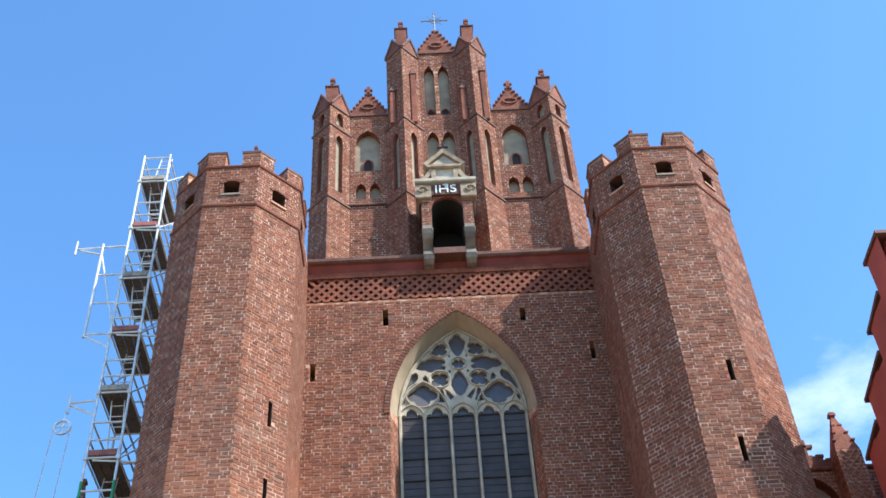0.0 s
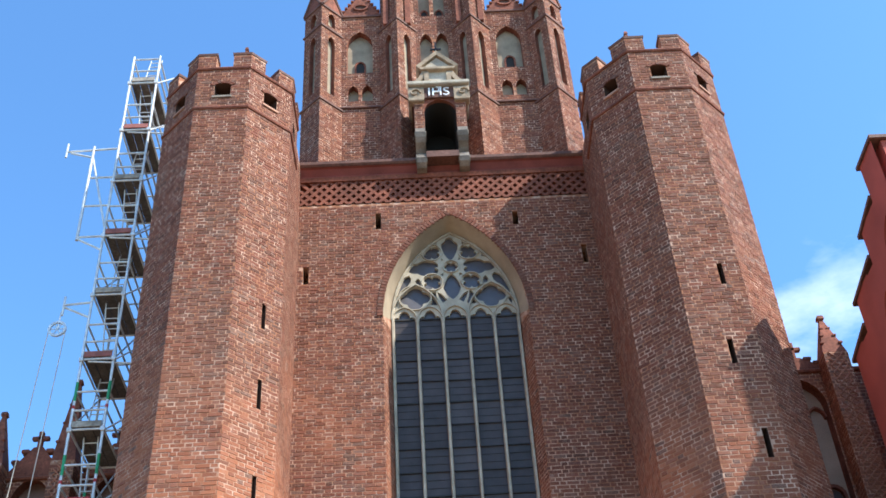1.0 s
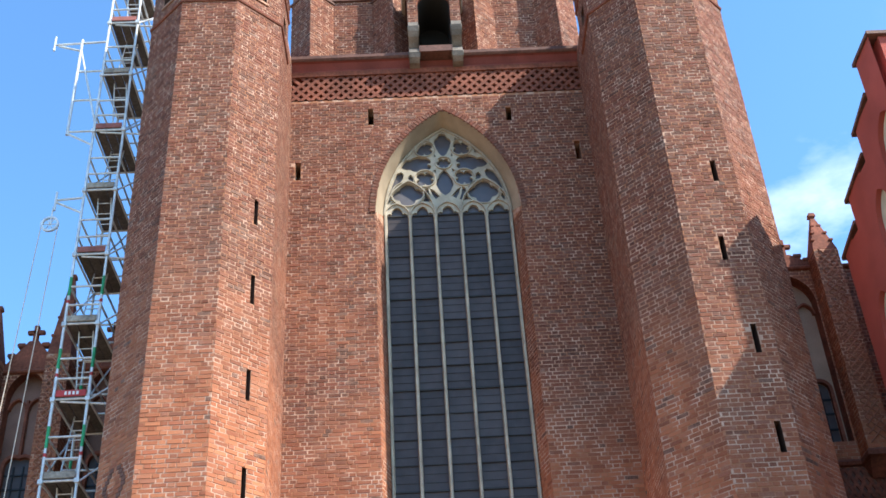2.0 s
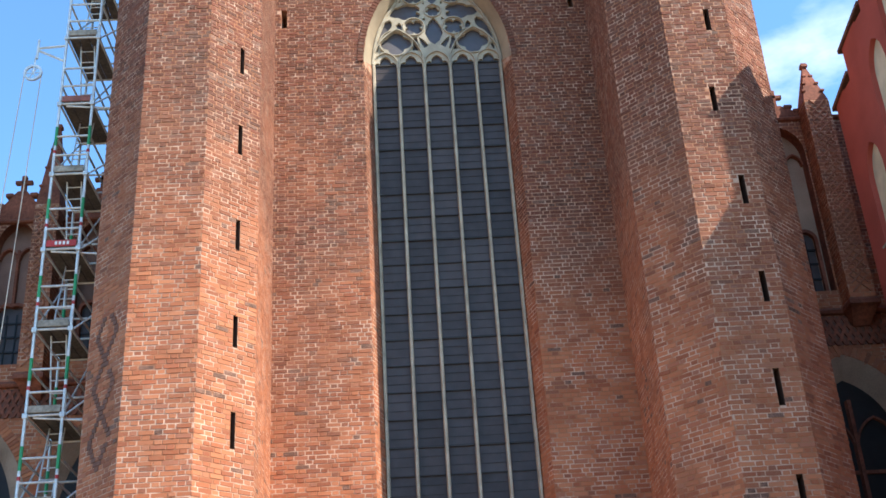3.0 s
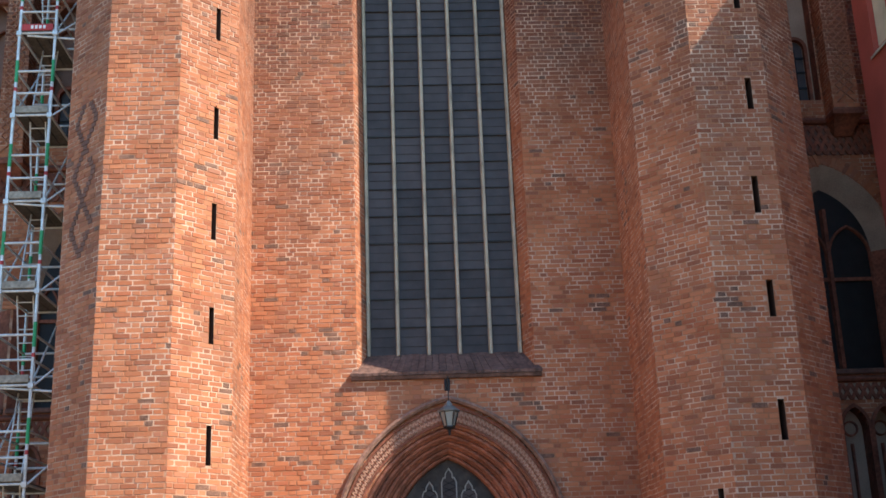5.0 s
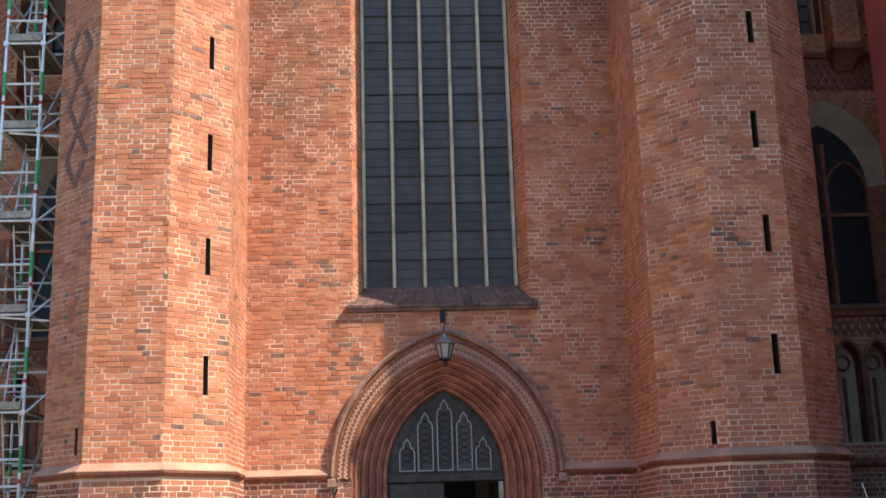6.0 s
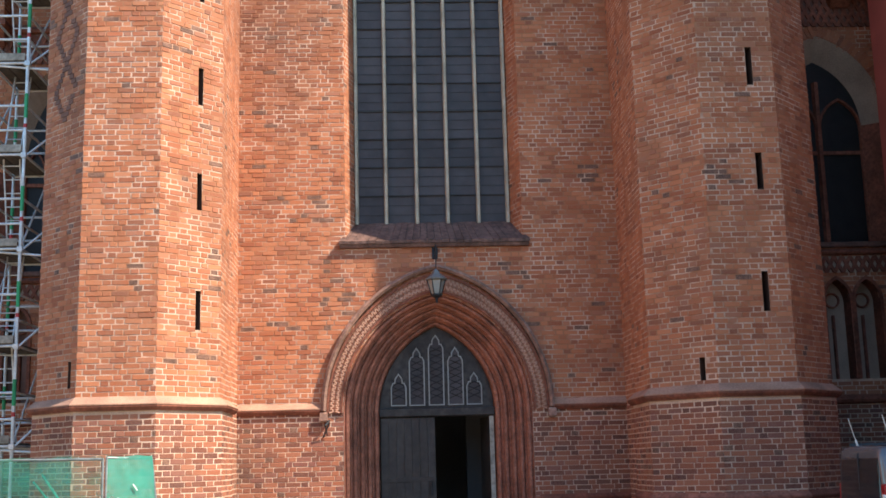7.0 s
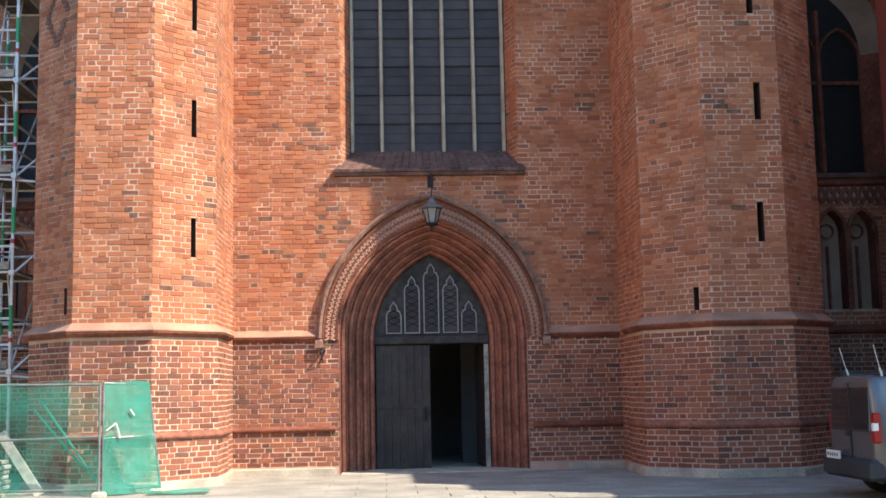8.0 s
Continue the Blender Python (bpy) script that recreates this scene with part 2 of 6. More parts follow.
# Shade inside slits, ports and eyes put into a dark brick colour.
RECESS = material("recess_shade", (0.09, 0.045, 0.03), 0.95, bump=0.2)
OLD_STONE = material("sooty_stone", (0.20, 0.165, 0.13), 0.85, grain=0.25, stain=0.4, stain_scale=3, bump=0.4)
BAY_STONE = material("bay_limestone", (0.30, 0.225, 0.15), 0.85, grain=0.2, stain=0.4, stain_scale=4, bump=0.3)
# Aisle plasters: darker copies of the cream plaster, shade put into their colour.
DIM_PLASTER = material("dim_plaster", (0.31, 0.215, 0.155), 0.92, grain=0.15, stain=0.3, stain_scale=1.2, bump=0.25)
SHADED_PLASTER = material("shaded_plaster", (0.17, 0.10, 0.078), 0.92, grain=0.15, stain=0.3, stain_scale=1.2, bump=0.25)
HOUSE_RED = material("house_render", (0.37, 0.078, 0.055), 0.9, grain=0.1, stain=0.2, stain_scale=0.8, bump=0.2)
BAND = material("band_brick", (0.34, 0.145, 0.09), 0.9, grain=0.2, stain=0.25, bump=0.3)
WEATHER = material("pale_weathering", (0.38, 0.20, 0.13), 0.85, grain=0.2, stain=0.3, stain_scale=1.5, bump=0.3)
ROOF = material("clay_roof_tiles", (0.27, 0.09, 0.055), 0.8, grain=0.25, grain_scale=14, stain=0.2, bump=0.4)


def glass_material(name, tint, rough, spec=0.4):
    m = bpy.data.materials.new(name)
    m.use_nodes = True
    n, l = m.node_tree.nodes, m.node_tree.links
    b = n["Principled BSDF"]
    b.inputs["Transmission Weight"].default_value = 0.15
    b.inputs["Specular IOR Level"].default_value = spec
    b.inputs["IOR"].default_value = 1.5
    g, t, r = n.new("ShaderNodeNewGeometry"), n.new("ShaderNodeTexNoise"), n.new("ShaderNodeMapRange")
    o, k, v = n.new("ShaderNodeObjectInfo"), n.new("ShaderNodeMath"), n.new("ShaderNodeVectorMath")
    t.inputs["Scale"].default_value, t.inputs["Detail"].default_value = 4.0, 5
    r.inputs["To Min"].default_value, r.inputs["To Max"].default_value = 0.5, 1.3
    k.operation, v.operation = 'MULTIPLY_ADD', 'SCALE'
    k.inputs[1].default_value = 0.5
    v.inputs[0].default_value = tint
    l.new(g.outputs["Position"], t.inputs["Vector"]), l.new(t.outputs["Fac"], r.inputs["Value"])
    l.new(o.outputs["Random"], k.inputs[0]), l.new(r.outputs["Result"], k.inputs[2])
    l.new(k.outputs[0], v.inputs["Scale"]), l.new(v.outputs[0], b.inputs["Base Color"])
    b.inputs["Roughness"].default_value = rough
    bn = n.new("ShaderNodeBump")
    bn.inputs["Strength"].default_value, bn.inputs["Distance"].default_value = 0.25, 0.01
    l.new(t.outputs["Fac"], bn.inputs["Height"]), l.new(bn.outputs["Normal"], b.inputs["Normal"])
    return m


LEADED = glass_material("leaded_glass", (0.060, 0.050, 0.050), 0.45, 0.11)
# Darker, duller copy of the leaded glass: aisle shade put into its tint.
SHADED_GLASS = glass_material("shaded_leaded_glass", (0.022, 0.019, 0.018), 0.5, 0.06)
CAR_GLASS = glass_material("tinted_car_glass", (0.015, 0.016, 0.018), 0.06)


def net_material(name, lo, hi):
    """Woven plastic net; lo and hi: how much of it is thread, in its thin and bunched parts."""
    m = bpy.data.materials.new(name)
    m.use_nodes = True
    n, l = m.node_tree.nodes, m.node_tree.links
    b, out = n["Principled BSDF"], n["Material Output"]
    b.inputs["Base Color"].default_value, b.inputs["Roughness"].default_value = (0.045, 0.38, 0.27, 1), 0.6
    tr, tl, mx, mx2 = n.new("ShaderNodeBsdfTransparent"), n.new("ShaderNodeBsdfTranslucent"), n.new("ShaderNodeMixShader"), n.new("ShaderNodeMixShader")
    tl.inputs["Color"].default_value = (0.045, 0.38, 0.27, 1)
    g, t, r = n.new("ShaderNodeNewGeometry"), n.new("ShaderNodeTexNoise"), n.new("ShaderNodeMapRange")
    t.inputs["Scale"].default_value, t.inputs["Detail"].default_value = 1.7, 4
    r.inputs["From Min"].default_value, r.inputs["From Max"].default_value = 0.35, 0.65
    r.inputs["To Min"].default_value, r.inputs["To Max"].default_value = lo, hi
    l.new(g.outputs["Position"], t.inputs["Vector"]), l.new(t.outputs["Fac"], r.inputs["Value"])
    mx.inputs["Fac"].default_value = 0.35
    l.new(b.outputs[0], mx.inputs[1]), l.new(tl.outputs[0], mx.inputs[2])
    l.new(r.outputs["Result"], mx2.inputs["Fac"]), l.new(tr.outputs[0], mx2.inputs[1]), l.new(mx.outputs[0], mx2.inputs[2])
    l.new(mx2.outputs[0], out.inputs["Surface"])
    return m


NET = net_material("green_debris_net", 0.55, 0.9)
THIN_NET = net_material("thin_green_net", 0.06, 0.46)
FENCE_STEEL = material("dull_fence_tube", (0.20, 0.21, 0.20), 0.5, metal=0.3, grain=0.15, stain=0.3, stain_scale=5, bump=0.05)

# ---- mesh helpers ----
class Shape:
    """Collects vertices and faces for one mesh."""

    def __init__(self):
        self.v, self.f, self.burnt = [], [], []

    def quad(self, *pts):
        i = len(self.v)
        self.v += [tuple(p) for p in pts]
        self.f.append(tuple(range(i, i + len(pts))))

    def box(self, x0, x1, y0, y1, z0, z1, m=None, bevel=0.0):
        e = bevel
        if e:
            xs = [(x0, x0 + e), (x1, x1 - e)]
            ring = lambda d, z: [(x0 + d, y0 + d, z), (x1 - d, y0 + d, z), (x1 - d, y1 - d, z), (x0 + d, y1 - d, z)]
            rings = [ring(e, z0), ring(0, z0 + e), ring(0, z1 - e), ring(e, z1)]
        else:
            ring = lambda z: [(x0, y0, z), (x1, y0, z), (x1, y1, z), (x0, y1, z)]
            rings = [ring(z0), ring(z1)]
        self.loft(rings, True, True, m)

    def loft(self, rings, cap=False, closed=True, m=None):
        """Skin a list of rings of equal length."""
        i, k = len(self.v), len(rings[0])
        for r in rings:
            self.v += [tuple(m @ Vector(p)) if m else tuple(p) for p in r]
        for a in range(len(rings) - 1):
            for b in range(k if closed else k - 1):
                c = (b + 1) % k
                self.f.append((i + a * k + b, i + a * k + c, i + (a + 1) * k + c, i + (a + 1) * k + b))
        if cap:
            self.f.append(tuple(i + b for b in reversed(range(k))))
            self.f.append(tuple(i + (len(rings) - 1) * k + b for b in range(k)))

    def tube(self, a, b, r, n=8):
        a, b = Vector(a), Vector(b)
        q = (b - a).to_track_quat('Z', 'Y')
        ring = [q @ Vector((r * math.cos(2 * math.pi * i / n), r * math.sin(2 * math.pi * i / n), 0)) for i in range(n)]
        self.loft([[a + p for p in ring], [b + p for p in ring]], True)

    def sweep(self, path, profile, y, closed=False):
        """Sweep a profile of (offset outwards, offset towards the viewer) along a path of (x, z) in the plane y."""
        rings, n = [], len(path)
        for i, (x, z) in enumerate(path):
            if closed:
                a, b = path[i - 1], path[(i + 1) % n]
            else:
                a, b = path[max(i - 1, 0)], path[min(i + 1, n - 1)]
            d1 = Vector((x - a[0], z - a[1]))
            d2 = Vector((b[0] - x, b[1] - z))
            d1 = d1.normalized() if d1.length > 1e-6 else d2.normalized()
            d2 = d2.normalized() if d2.length > 1e-6 else d1
            t = (d1 + d2).normalized()
            s = 1 / max(0.5, t.dot(d1))
            nx, nz = -t.y * s, t.x * s
            rings.append([(x + nx * o, y - d, z + nz * o) for o, d in profile])
        if closed:
            rings.append(rings[0])
        self.loft(rings, not closed, True)

    def extrude(self, profile, x0, x1):
        """A straight moulding along x from a closed profile of (y, z)."""
        self.loft([[(x0, y, z) for y, z in profile], [(x1, y, z) for y, z in profile]], True)

    def mesh(self, name, mat, smooth=False):
        me = bpy.data.meshes.new(name)
        me.from_pydata(self.v, [], self.f)
        me.materials.append(mat)
        if self.burnt:
            me.materials.append(BURNT)
            for k in self.burnt:
                me.polygons[k].material_index = 1
        bm = bmesh.new()
        bm.from_mesh(me)
        if len(bm.verts) < 30000:
            bmesh.ops.recalc_face_normals(bm, faces=bm.faces)
        bm.to_mesh(me)
        bm.free()
        if smooth:
            me.polygons.foreach_set("use_smooth", [True] * len(me.polygons))
        return me


def part(name, shape, mat, parent, label="", smooth=False):
    """One mesh object under a thing or under a part."""
    ob = new(name, shape.mesh(name, mat, smooth))
    ob.parent = parent
    if label:
        ob["label"] = label
    return ob


def thing(name, label, category, kind="", group="", at=(0, 0, 0)):
    ob = new(name)
    ob.location = at
    ob.empty_display_size = 0.2
    return tagged(ob, label, category, group, kind)


def arch(a, z0, h, n=14, drop=None):
    """A pointed arch as a path of (x, z), left to right: half width a, springing z0, rise h; legs down to drop."""
    c = (h * h - a * a) / (2 * a)
    r = a + c
    top = math.atan2(h, c)
    left = [(c - r * math.cos(top * i / n), z0 + r * math.sin(top * i / n)) for i in range(n + 1)]
    right = [(-x, z) for x, z in reversed(left[:-1])]
    path = left + right
    if drop is not None:
        path = [(-a, drop)] + path + [(a, drop)]
    return path


def arch_top(x, a, z0, h):
    """The height of a pointed arch at x."""
    c = (h * h - a * a) / (2 * a)
    r = a + c
    x = min(abs(x), a)
    return z0 + math.sqrt(max(0.0, r * r - (x + c) ** 2))


# ---- brickwork: real bricks, proud of a mortar bed ----
BL, BH, JOINT, BED, COURSE = 0.289, 0.140, 0.0180, 0.0125, 0.0985
rng = random.Random(7)


def bricks(origin, u, n, width, z0, z1, solid, singles=None, proud=0.006, limit=300, uneven=0.005):
    """Bricks in alternating stretchers and headers on a face. u: the face's direction; n: its outward normal;
    solid(u, z): whether there is wall at that place; singles: (z0, z1) of the stretch whose bricks become objects of their own.
    Returns a Shape for the joined bricks and a list of single ones (matrix, is_header)."""
    s, lone = Shape(), []
    ox, oy = origin
    rows = int((z1 - z0) / COURSE)
    shift = rng.random() * BL
    for r in range(rows):
        za = z0 + r * COURSE + BED / 2
        zb = za + COURSE - BED
        half = (BL + BH) / 2 + JOINT
        x, last = -(r % 2) * half - shift - rng.uniform(0.0, 0.03), True
        while x < width:
            last = (not last) if rng.random() < 0.97 else last
            w = BH if last else BL
            a, b = max(x, -0.004), min(x + w, width + 0.004)
            x += w + JOINT
            if b - a < 0.03:
                continue
            zm = (za + zb) / 2
            ia, ib = solid(a, zm), solid(b, zm)
            if ia and ib:
                probe = [a + (b - a) * q / 6 for q in range(1, 6)]
                gone = [q for q in probe if not solid(q, zm)]
                if gone:
                    if gone[0] - a > b - gone[-1]:
                        b, ib = gone[0], False
                    else:
                        a, ia = gone[-1], False
            if not ia and not ib:
                continue
            if not (ia and ib):
                lo, hi = (a, b)
                for _ in range(6):
                    mid = (lo + hi) / 2
                    if solid(mid, zm) == ia:
                        lo = mid
                    else:
                        hi = mid
                if ia:
                    b = lo
                else:
                    a = hi
                if b - a < 0.03:
                    continue
            full = abs(b - a - w) < 1e-4
            if singles and full and len(lone) < limit and singles[0] <= za <= singles[1]:
                lone.append(((ox + u[0] * a, oy + u[1] * a, za), w == BH))
                continue
            p = proud + rng.uniform(-uneven, uneven)
            j = rng.uniform(-0.003, 0.003)
            e = 0.006
            i = len(s.v)
            spot = noise.noise(Vector((ox * 0.9 + u[0] * a * 0.9, oy * 0.9 + u[1] * a * 0.9, za * 1.3)))
            if rng.random() < (0.20 if spot > 0.36 else 0.01):
                s.burnt += list(range(len(s.f), len(s.f) + 5))
            q = [rng.uniform(-0.005, 0.005) for _ in range(8)]
            for d, out in ((0.0, -0.01), (e, p)):
                for uu, zz in ((a + d + q[0], za + d + j + q[1]), (b - d + q[2], za + d + j + q[3]), (b - d + q[4], zb - d + j + q[5]), (a + d + q[6], zb - d + j + q[7])):
                    s.v.append((ox + u[0] * uu + n[0] * out, oy + u[1] * uu + n[1] * out, zz))
            s.f += [(i + 4, i + 5, i + 6, i + 7), (i, i + 1, i + 5, i + 4), (i + 1, i + 2, i + 6, i + 5), (i + 2, i + 3, i + 7, i + 6), (i + 3, i, i + 4, i + 7)]
    return s, lone


def brick_mesh(w, mat):
    s, e, h, p = Shape(), 0.006, COURSE - BED, 0.007
    p += rng.uniform(-0.004, 0.004)
    q = [(x + rng.uniform(-0.006, 0.006), z + rng.uniform(-0.005, 0.005)) for x, z in ((0, 0), (w, 0), (w, h), (0, h))]
    c = [(x + (e if x < w / 2 else -e), z + (e if z < h / 2 else -e)) for x, z in q]
    s.loft([[(x, 0.01, z) for x, z in q], [(x, -p + 0.004, z) for x, z in q], [(x, -p, z) for x, z in c]], True)
    return s.mesh("brick", mat)


STRETCHERS, HEADERS = [brick_mesh(BL, BRICK) for _ in range(14)], [brick_mesh(BH, BRICK) for _ in range(14)]
BURNT_HEADER = brick_mesh(BH, BURNT)
waiting = []       # single bricks, laid at the end of the file


def lay(lone, parent, u, limit=300):
    turn = math.degrees(math.atan2(u[1], u[0]))
    for at, header in lone[:limit]:
        kind = rng.choice(STRETCHERS) if not header else BURNT_HEADER if rng.random() < 0.06 else rng.choice(HEADERS)
        waiting.append((kind, parent, at, turn))


def stuff(ob):
    ob["kind"] = "stuff"
    return ob


# ---- plan ----
YW, YF = 24.0, 20.6            # the facade's wall and the towers' front faces
HW = 4.09                      # half the wall between the towers
WIN_A, WIN_Z, WIN_H = 1.86, 19.15, 3.32          # the great window's outer arch
IN_A, IN_Z, IN_H, IN_D = 1.66, 19.45, 2.85, 0.62  # its tracery, set back
POR_A, POR_Z, POR_H = 1.93, 2.70, 2.42           # the portal's outer order
DOOR_A, DOOR_Z, DOOR_H, DOOR_D = 1.21, 2.72, 1.80, 0.75
SLITS = [(-1.93, 22.05, 22.62), (1.79, 22.0, 22.48), (-3.86, 20.28, 20.86), (3.52, 20.58, 21.2)]


def facade_solid(x, z):
    if abs(x) < WIN_A and 6.30 < z < arch_top(x, WIN_A, WIN_Z, WIN_H):
        return False
    if abs(x) < POR_A and z < arch_top(x, POR_A, POR_Z, POR_H):
        return False
    return not any(abs(x - sx) < 0.075 and a < z < b for sx, a, b in SLITS)


# ---- ground ----
s = Shape()
s.quad((-900, -900, -0.02), (900, -900, -0.02), (900, 1500, -0.02), (-900, 1500, -0.02))
ground = new("ground", s.mesh("ground", GROUND))
tagged(ground, "pale dusty stone paving of a church square", "ground", kind="structure")

# ---- facade wall ----
facade = thing("wall_front", "tall red brick church front wall between two corner towers", "wall", "structure")
s = Shape()
cuts = {-HW, HW}
cuts |= {round(-WIN_A + 2 * WIN_A * i / 40, 4) for i in range(41)} | {-POR_A, POR_A}
for sx, a, b in SLITS:
    cuts |= {round(sx - 0.075, 4), round(sx + 0.075, 4)}
cuts = sorted(cuts)
TOP = 22.985
for xa, xb in zip(cuts, cuts[1:]):
    xm = (xa + xb) / 2
    holes = []
    if abs(xm) < POR_A:
        holes.append((0, 0, arch_top(xa, POR_A, POR_Z, POR_H), arch_top(xb, POR_A, POR_Z, POR_H)))
    if abs(xm) < WIN_A:
        holes.append((6.30, 6.30, arch_top(xa, WIN_A, WIN_Z, WIN_H), arch_top(xb, WIN_A, WIN_Z, WIN_H)))
    for sx, a, b in SLITS:
        if abs(xm - sx) < 0.075:
            holes.append((a, a, b, b))
            for (x0, x1, z0, z1) in ((sx - 0.075, sx - 0.075, a, b), (sx + 0.075, sx + 0.075, a, b)):
                s.quad((x0, YW, z0), (x0, YW + 0.6, z0), (x0, YW + 0.6, z1), (x0, YW, z1))
            for z in (a, b):
                s.quad((xa, YW, z), (xb, YW, z), (xb, YW + 0.6, z), (xa, YW + 0.6, z))
            s.quad((xa, YW + 0.6, a), (xb, YW + 0.6, a), (xb, YW + 0.6, b), (xa, YW + 0.6, b))
    za, zb = -0.1, -0.1
    for la, lb, ha, hb in sorted(holes):
        if max(la - za, lb - zb) > 0.001:
            s.quad((xa, YW, za), (xb, YW, zb), (xb, YW, lb), (xa, YW, la))
        za, zb = ha, hb
    s.quad((xa, YW, za), (xb, YW, zb), (xb, YW, TOP), (xa, YW, TOP))
part("mortar_bed", s, MORTAR, facade)
s = Shape()
for x0, x1, z0, z1 in ((-HW, -2.0, -0.1, 24.2), (2.0, HW, -0.1, 24.2), (-2.0, 2.0, 22.6, 24.2), (-2.0, 2.0, 5.35, 6.3)):
    s.box(x0, x1, YW + 0.65, YW + 1.4, z0, z1)
part("wall_core", s, MORTAR, facade)
s, lone = bricks((-HW, YW), (1, 0), (0, -1), 2 * HW, 0.16, 22.95, lambda u, z: facade_solid(u - HW, z), (0.95, 2.4))
stuff(part("brickwork", s, BRICK, facade, "red bricks in alternating stretchers and headers, some burnt dark"))
lay(lone, facade, (1, 0))

# ring of upright bricks round the window's arch
def voussoirs(a, z0, h, y, depth, parent, out=0.012, name="arch_ring", lo=0.0):
    s, c = Shape(), (h * h - a * a) / (2 * a)
    r, top = a + c, math.atan2(h, c)
    n = int(r * top / 0.095)
    for side in (-1, 1):
        for i in range(n):
            t0, t1 = top * (i + 0.08) / n, top * (i + 0.92) / n
            q = []
            for t, rr in ((t0, r + 0.006), (t1, r + 0.006), (t1, r + depth), (t0, r + depth)):
                q.append((side * (rr * math.cos(t) - c), z0 + rr * math.sin(t)))
            o = out + rng.uniform(-0.004, 0.004)
            s.loft([[(x, y + 0.01, z) for x, z in q], [(x, y - o, z) for x, z in q]], True)
    return stuff(part(name, s, BRICK, parent, "arch ring of upright bricks"))


voussoirs(WIN_A, WIN_Z, WIN_H, YW, 0.15, facade, 0.03)
# window reveal: plastered arch above, brick jambs below
s = Shape()
po, pi = arch(WIN_A, WIN_Z, WIN_H, 20), arch(IN_A, IN_Z, IN_H, 20)
s.loft([[(x, YW - 0.005, z) for x, z in po], [(x, YW + IN_D, z) for x, z in pi]], False, False)
part("plastered_reveal", s, CREAM, facade, "cream plastered splay of the window arch", True)
for side in (-1, 1):
    s = Shape()
    s.quad((side * WIN_A, YW, 6.25), (side * IN_A, YW + IN_D, 6.25), (side * IN_A, YW + IN_D, IN_Z), (side * WIN_A, YW, WIN_Z))
    part("jamb_bed", s, MORTAR, facade)
    d = Vector((-side * (WIN_A - IN_A), IN_D))
    ln = d.length
    d.normalize()
    nn = (-side * d.y * 1.0, side * d.x * 1.0) if side > 0 else (d.y, -d.x)
    s, _ = bricks((side * WIN_A, YW), (d.x, d.y), nn, ln, 6.28, 19.1, lambda u, z: True, None, 0.003, 300, 0.0015)
    stuff(part("jamb_bricks", s, BRICK, facade))

# stone and tile sill under the window
sill = thing("window_sill", "sloping dark tiled sill under the great window", "sill", "structure")
s = Shape()
nt = 26
for i in range(nt):
    xa, xb = -2.0 + 4.0 * i / nt + 0.004, -2.0 + 4.0 * (i + 1) / nt - 0.004
    lift = rng.uniform(-0.006, 0.006)
    k = lambda x: x * 0.855
    s.loft([[(xa, YW - 0.14, 6.17 + lift), (xb, YW - 0.14, 6.17 + lift), (xb, YW - 0.15, 6.23 + lift), (xa, YW - 0.15, 6.23 + lift)],
            [(k(xa), YW + IN_D, 6.72 + lift), (k(xb), YW + IN_D, 6.72 + lift), (k(xb), YW + IN_D, 6.76 + lift), (k(xa), YW + IN_D, 6.76 + lift)]], True)
part("sill_tiles", s, SILL_TILE, sill, "row of weathered brown sill tiles")
s = Shape()
s.extrude([(YW + 0.1, 6.08), (YW - 0.09, 6.10), (YW - 0.12, 6.165), (YW + 0.1, 6.27)], -1.98, 1.98)
part("sill_mould", s, SILL_TILE, sill)

# plinth courses across the wall
for zc, k in ((2.76, 1.0), (0.90, 0.7)):
    for x0, x1 in ((-HW, -2.38 if zc > 2 else -2.02), (2.38 if zc > 2 else 2.02, HW)):
        s = Shape()
        s.extrude([(YW + 0.02, zc - 0.09 * k), (YW - 0.05 * k, zc - 0.08 * k), (YW - 0.10 * k, zc - 0.02 * k), (YW - 0.10 * k, zc + 0.02 * k), (YW + 0.02, zc + 0.14 * k)], x0, x1)
        part("string_course", s, MOULD, facade, "projecting moulded brick string course")
        if zc > 2:
            s = Shape()
            s.extrude([(YW + 0.02, zc + 0.145), (YW - 0.11, zc + 0.012), (YW - 0.11, zc + 0.03), (YW + 0.02, zc + 0.17)], x0, x1)
            part("weathering", s, WEATHER, facade, "pale sloping weathering")
for x0, x1 in ((-HW, -2.02), (2.7, HW)):
    s = Shape()
    s.box(x0, x1, YW - 0.07, YW + 0.05, -0.05, 0.13, bevel=0.015)
    part("plinth_stone", s, STONE, facade, "pale grey foundation stone")

# lattice frieze and cornice
Z_FR, Z_CO = 23.0, 23.85
# Dark ground: the deep shade between the lattice ribs put into its colour.
s = Shape()
s.quad((-HW, YW + 0.18, Z_FR - 0.02), (HW, YW + 0.18, Z_FR - 0.02), (HW, YW + 0.18, Z_CO), (-HW, YW + 0.18, Z_CO))
part("frieze_ground", s, TILE, facade, "recessed frieze ground, dark for the shade between ribs")
s = Shape()
pitch = 0.272
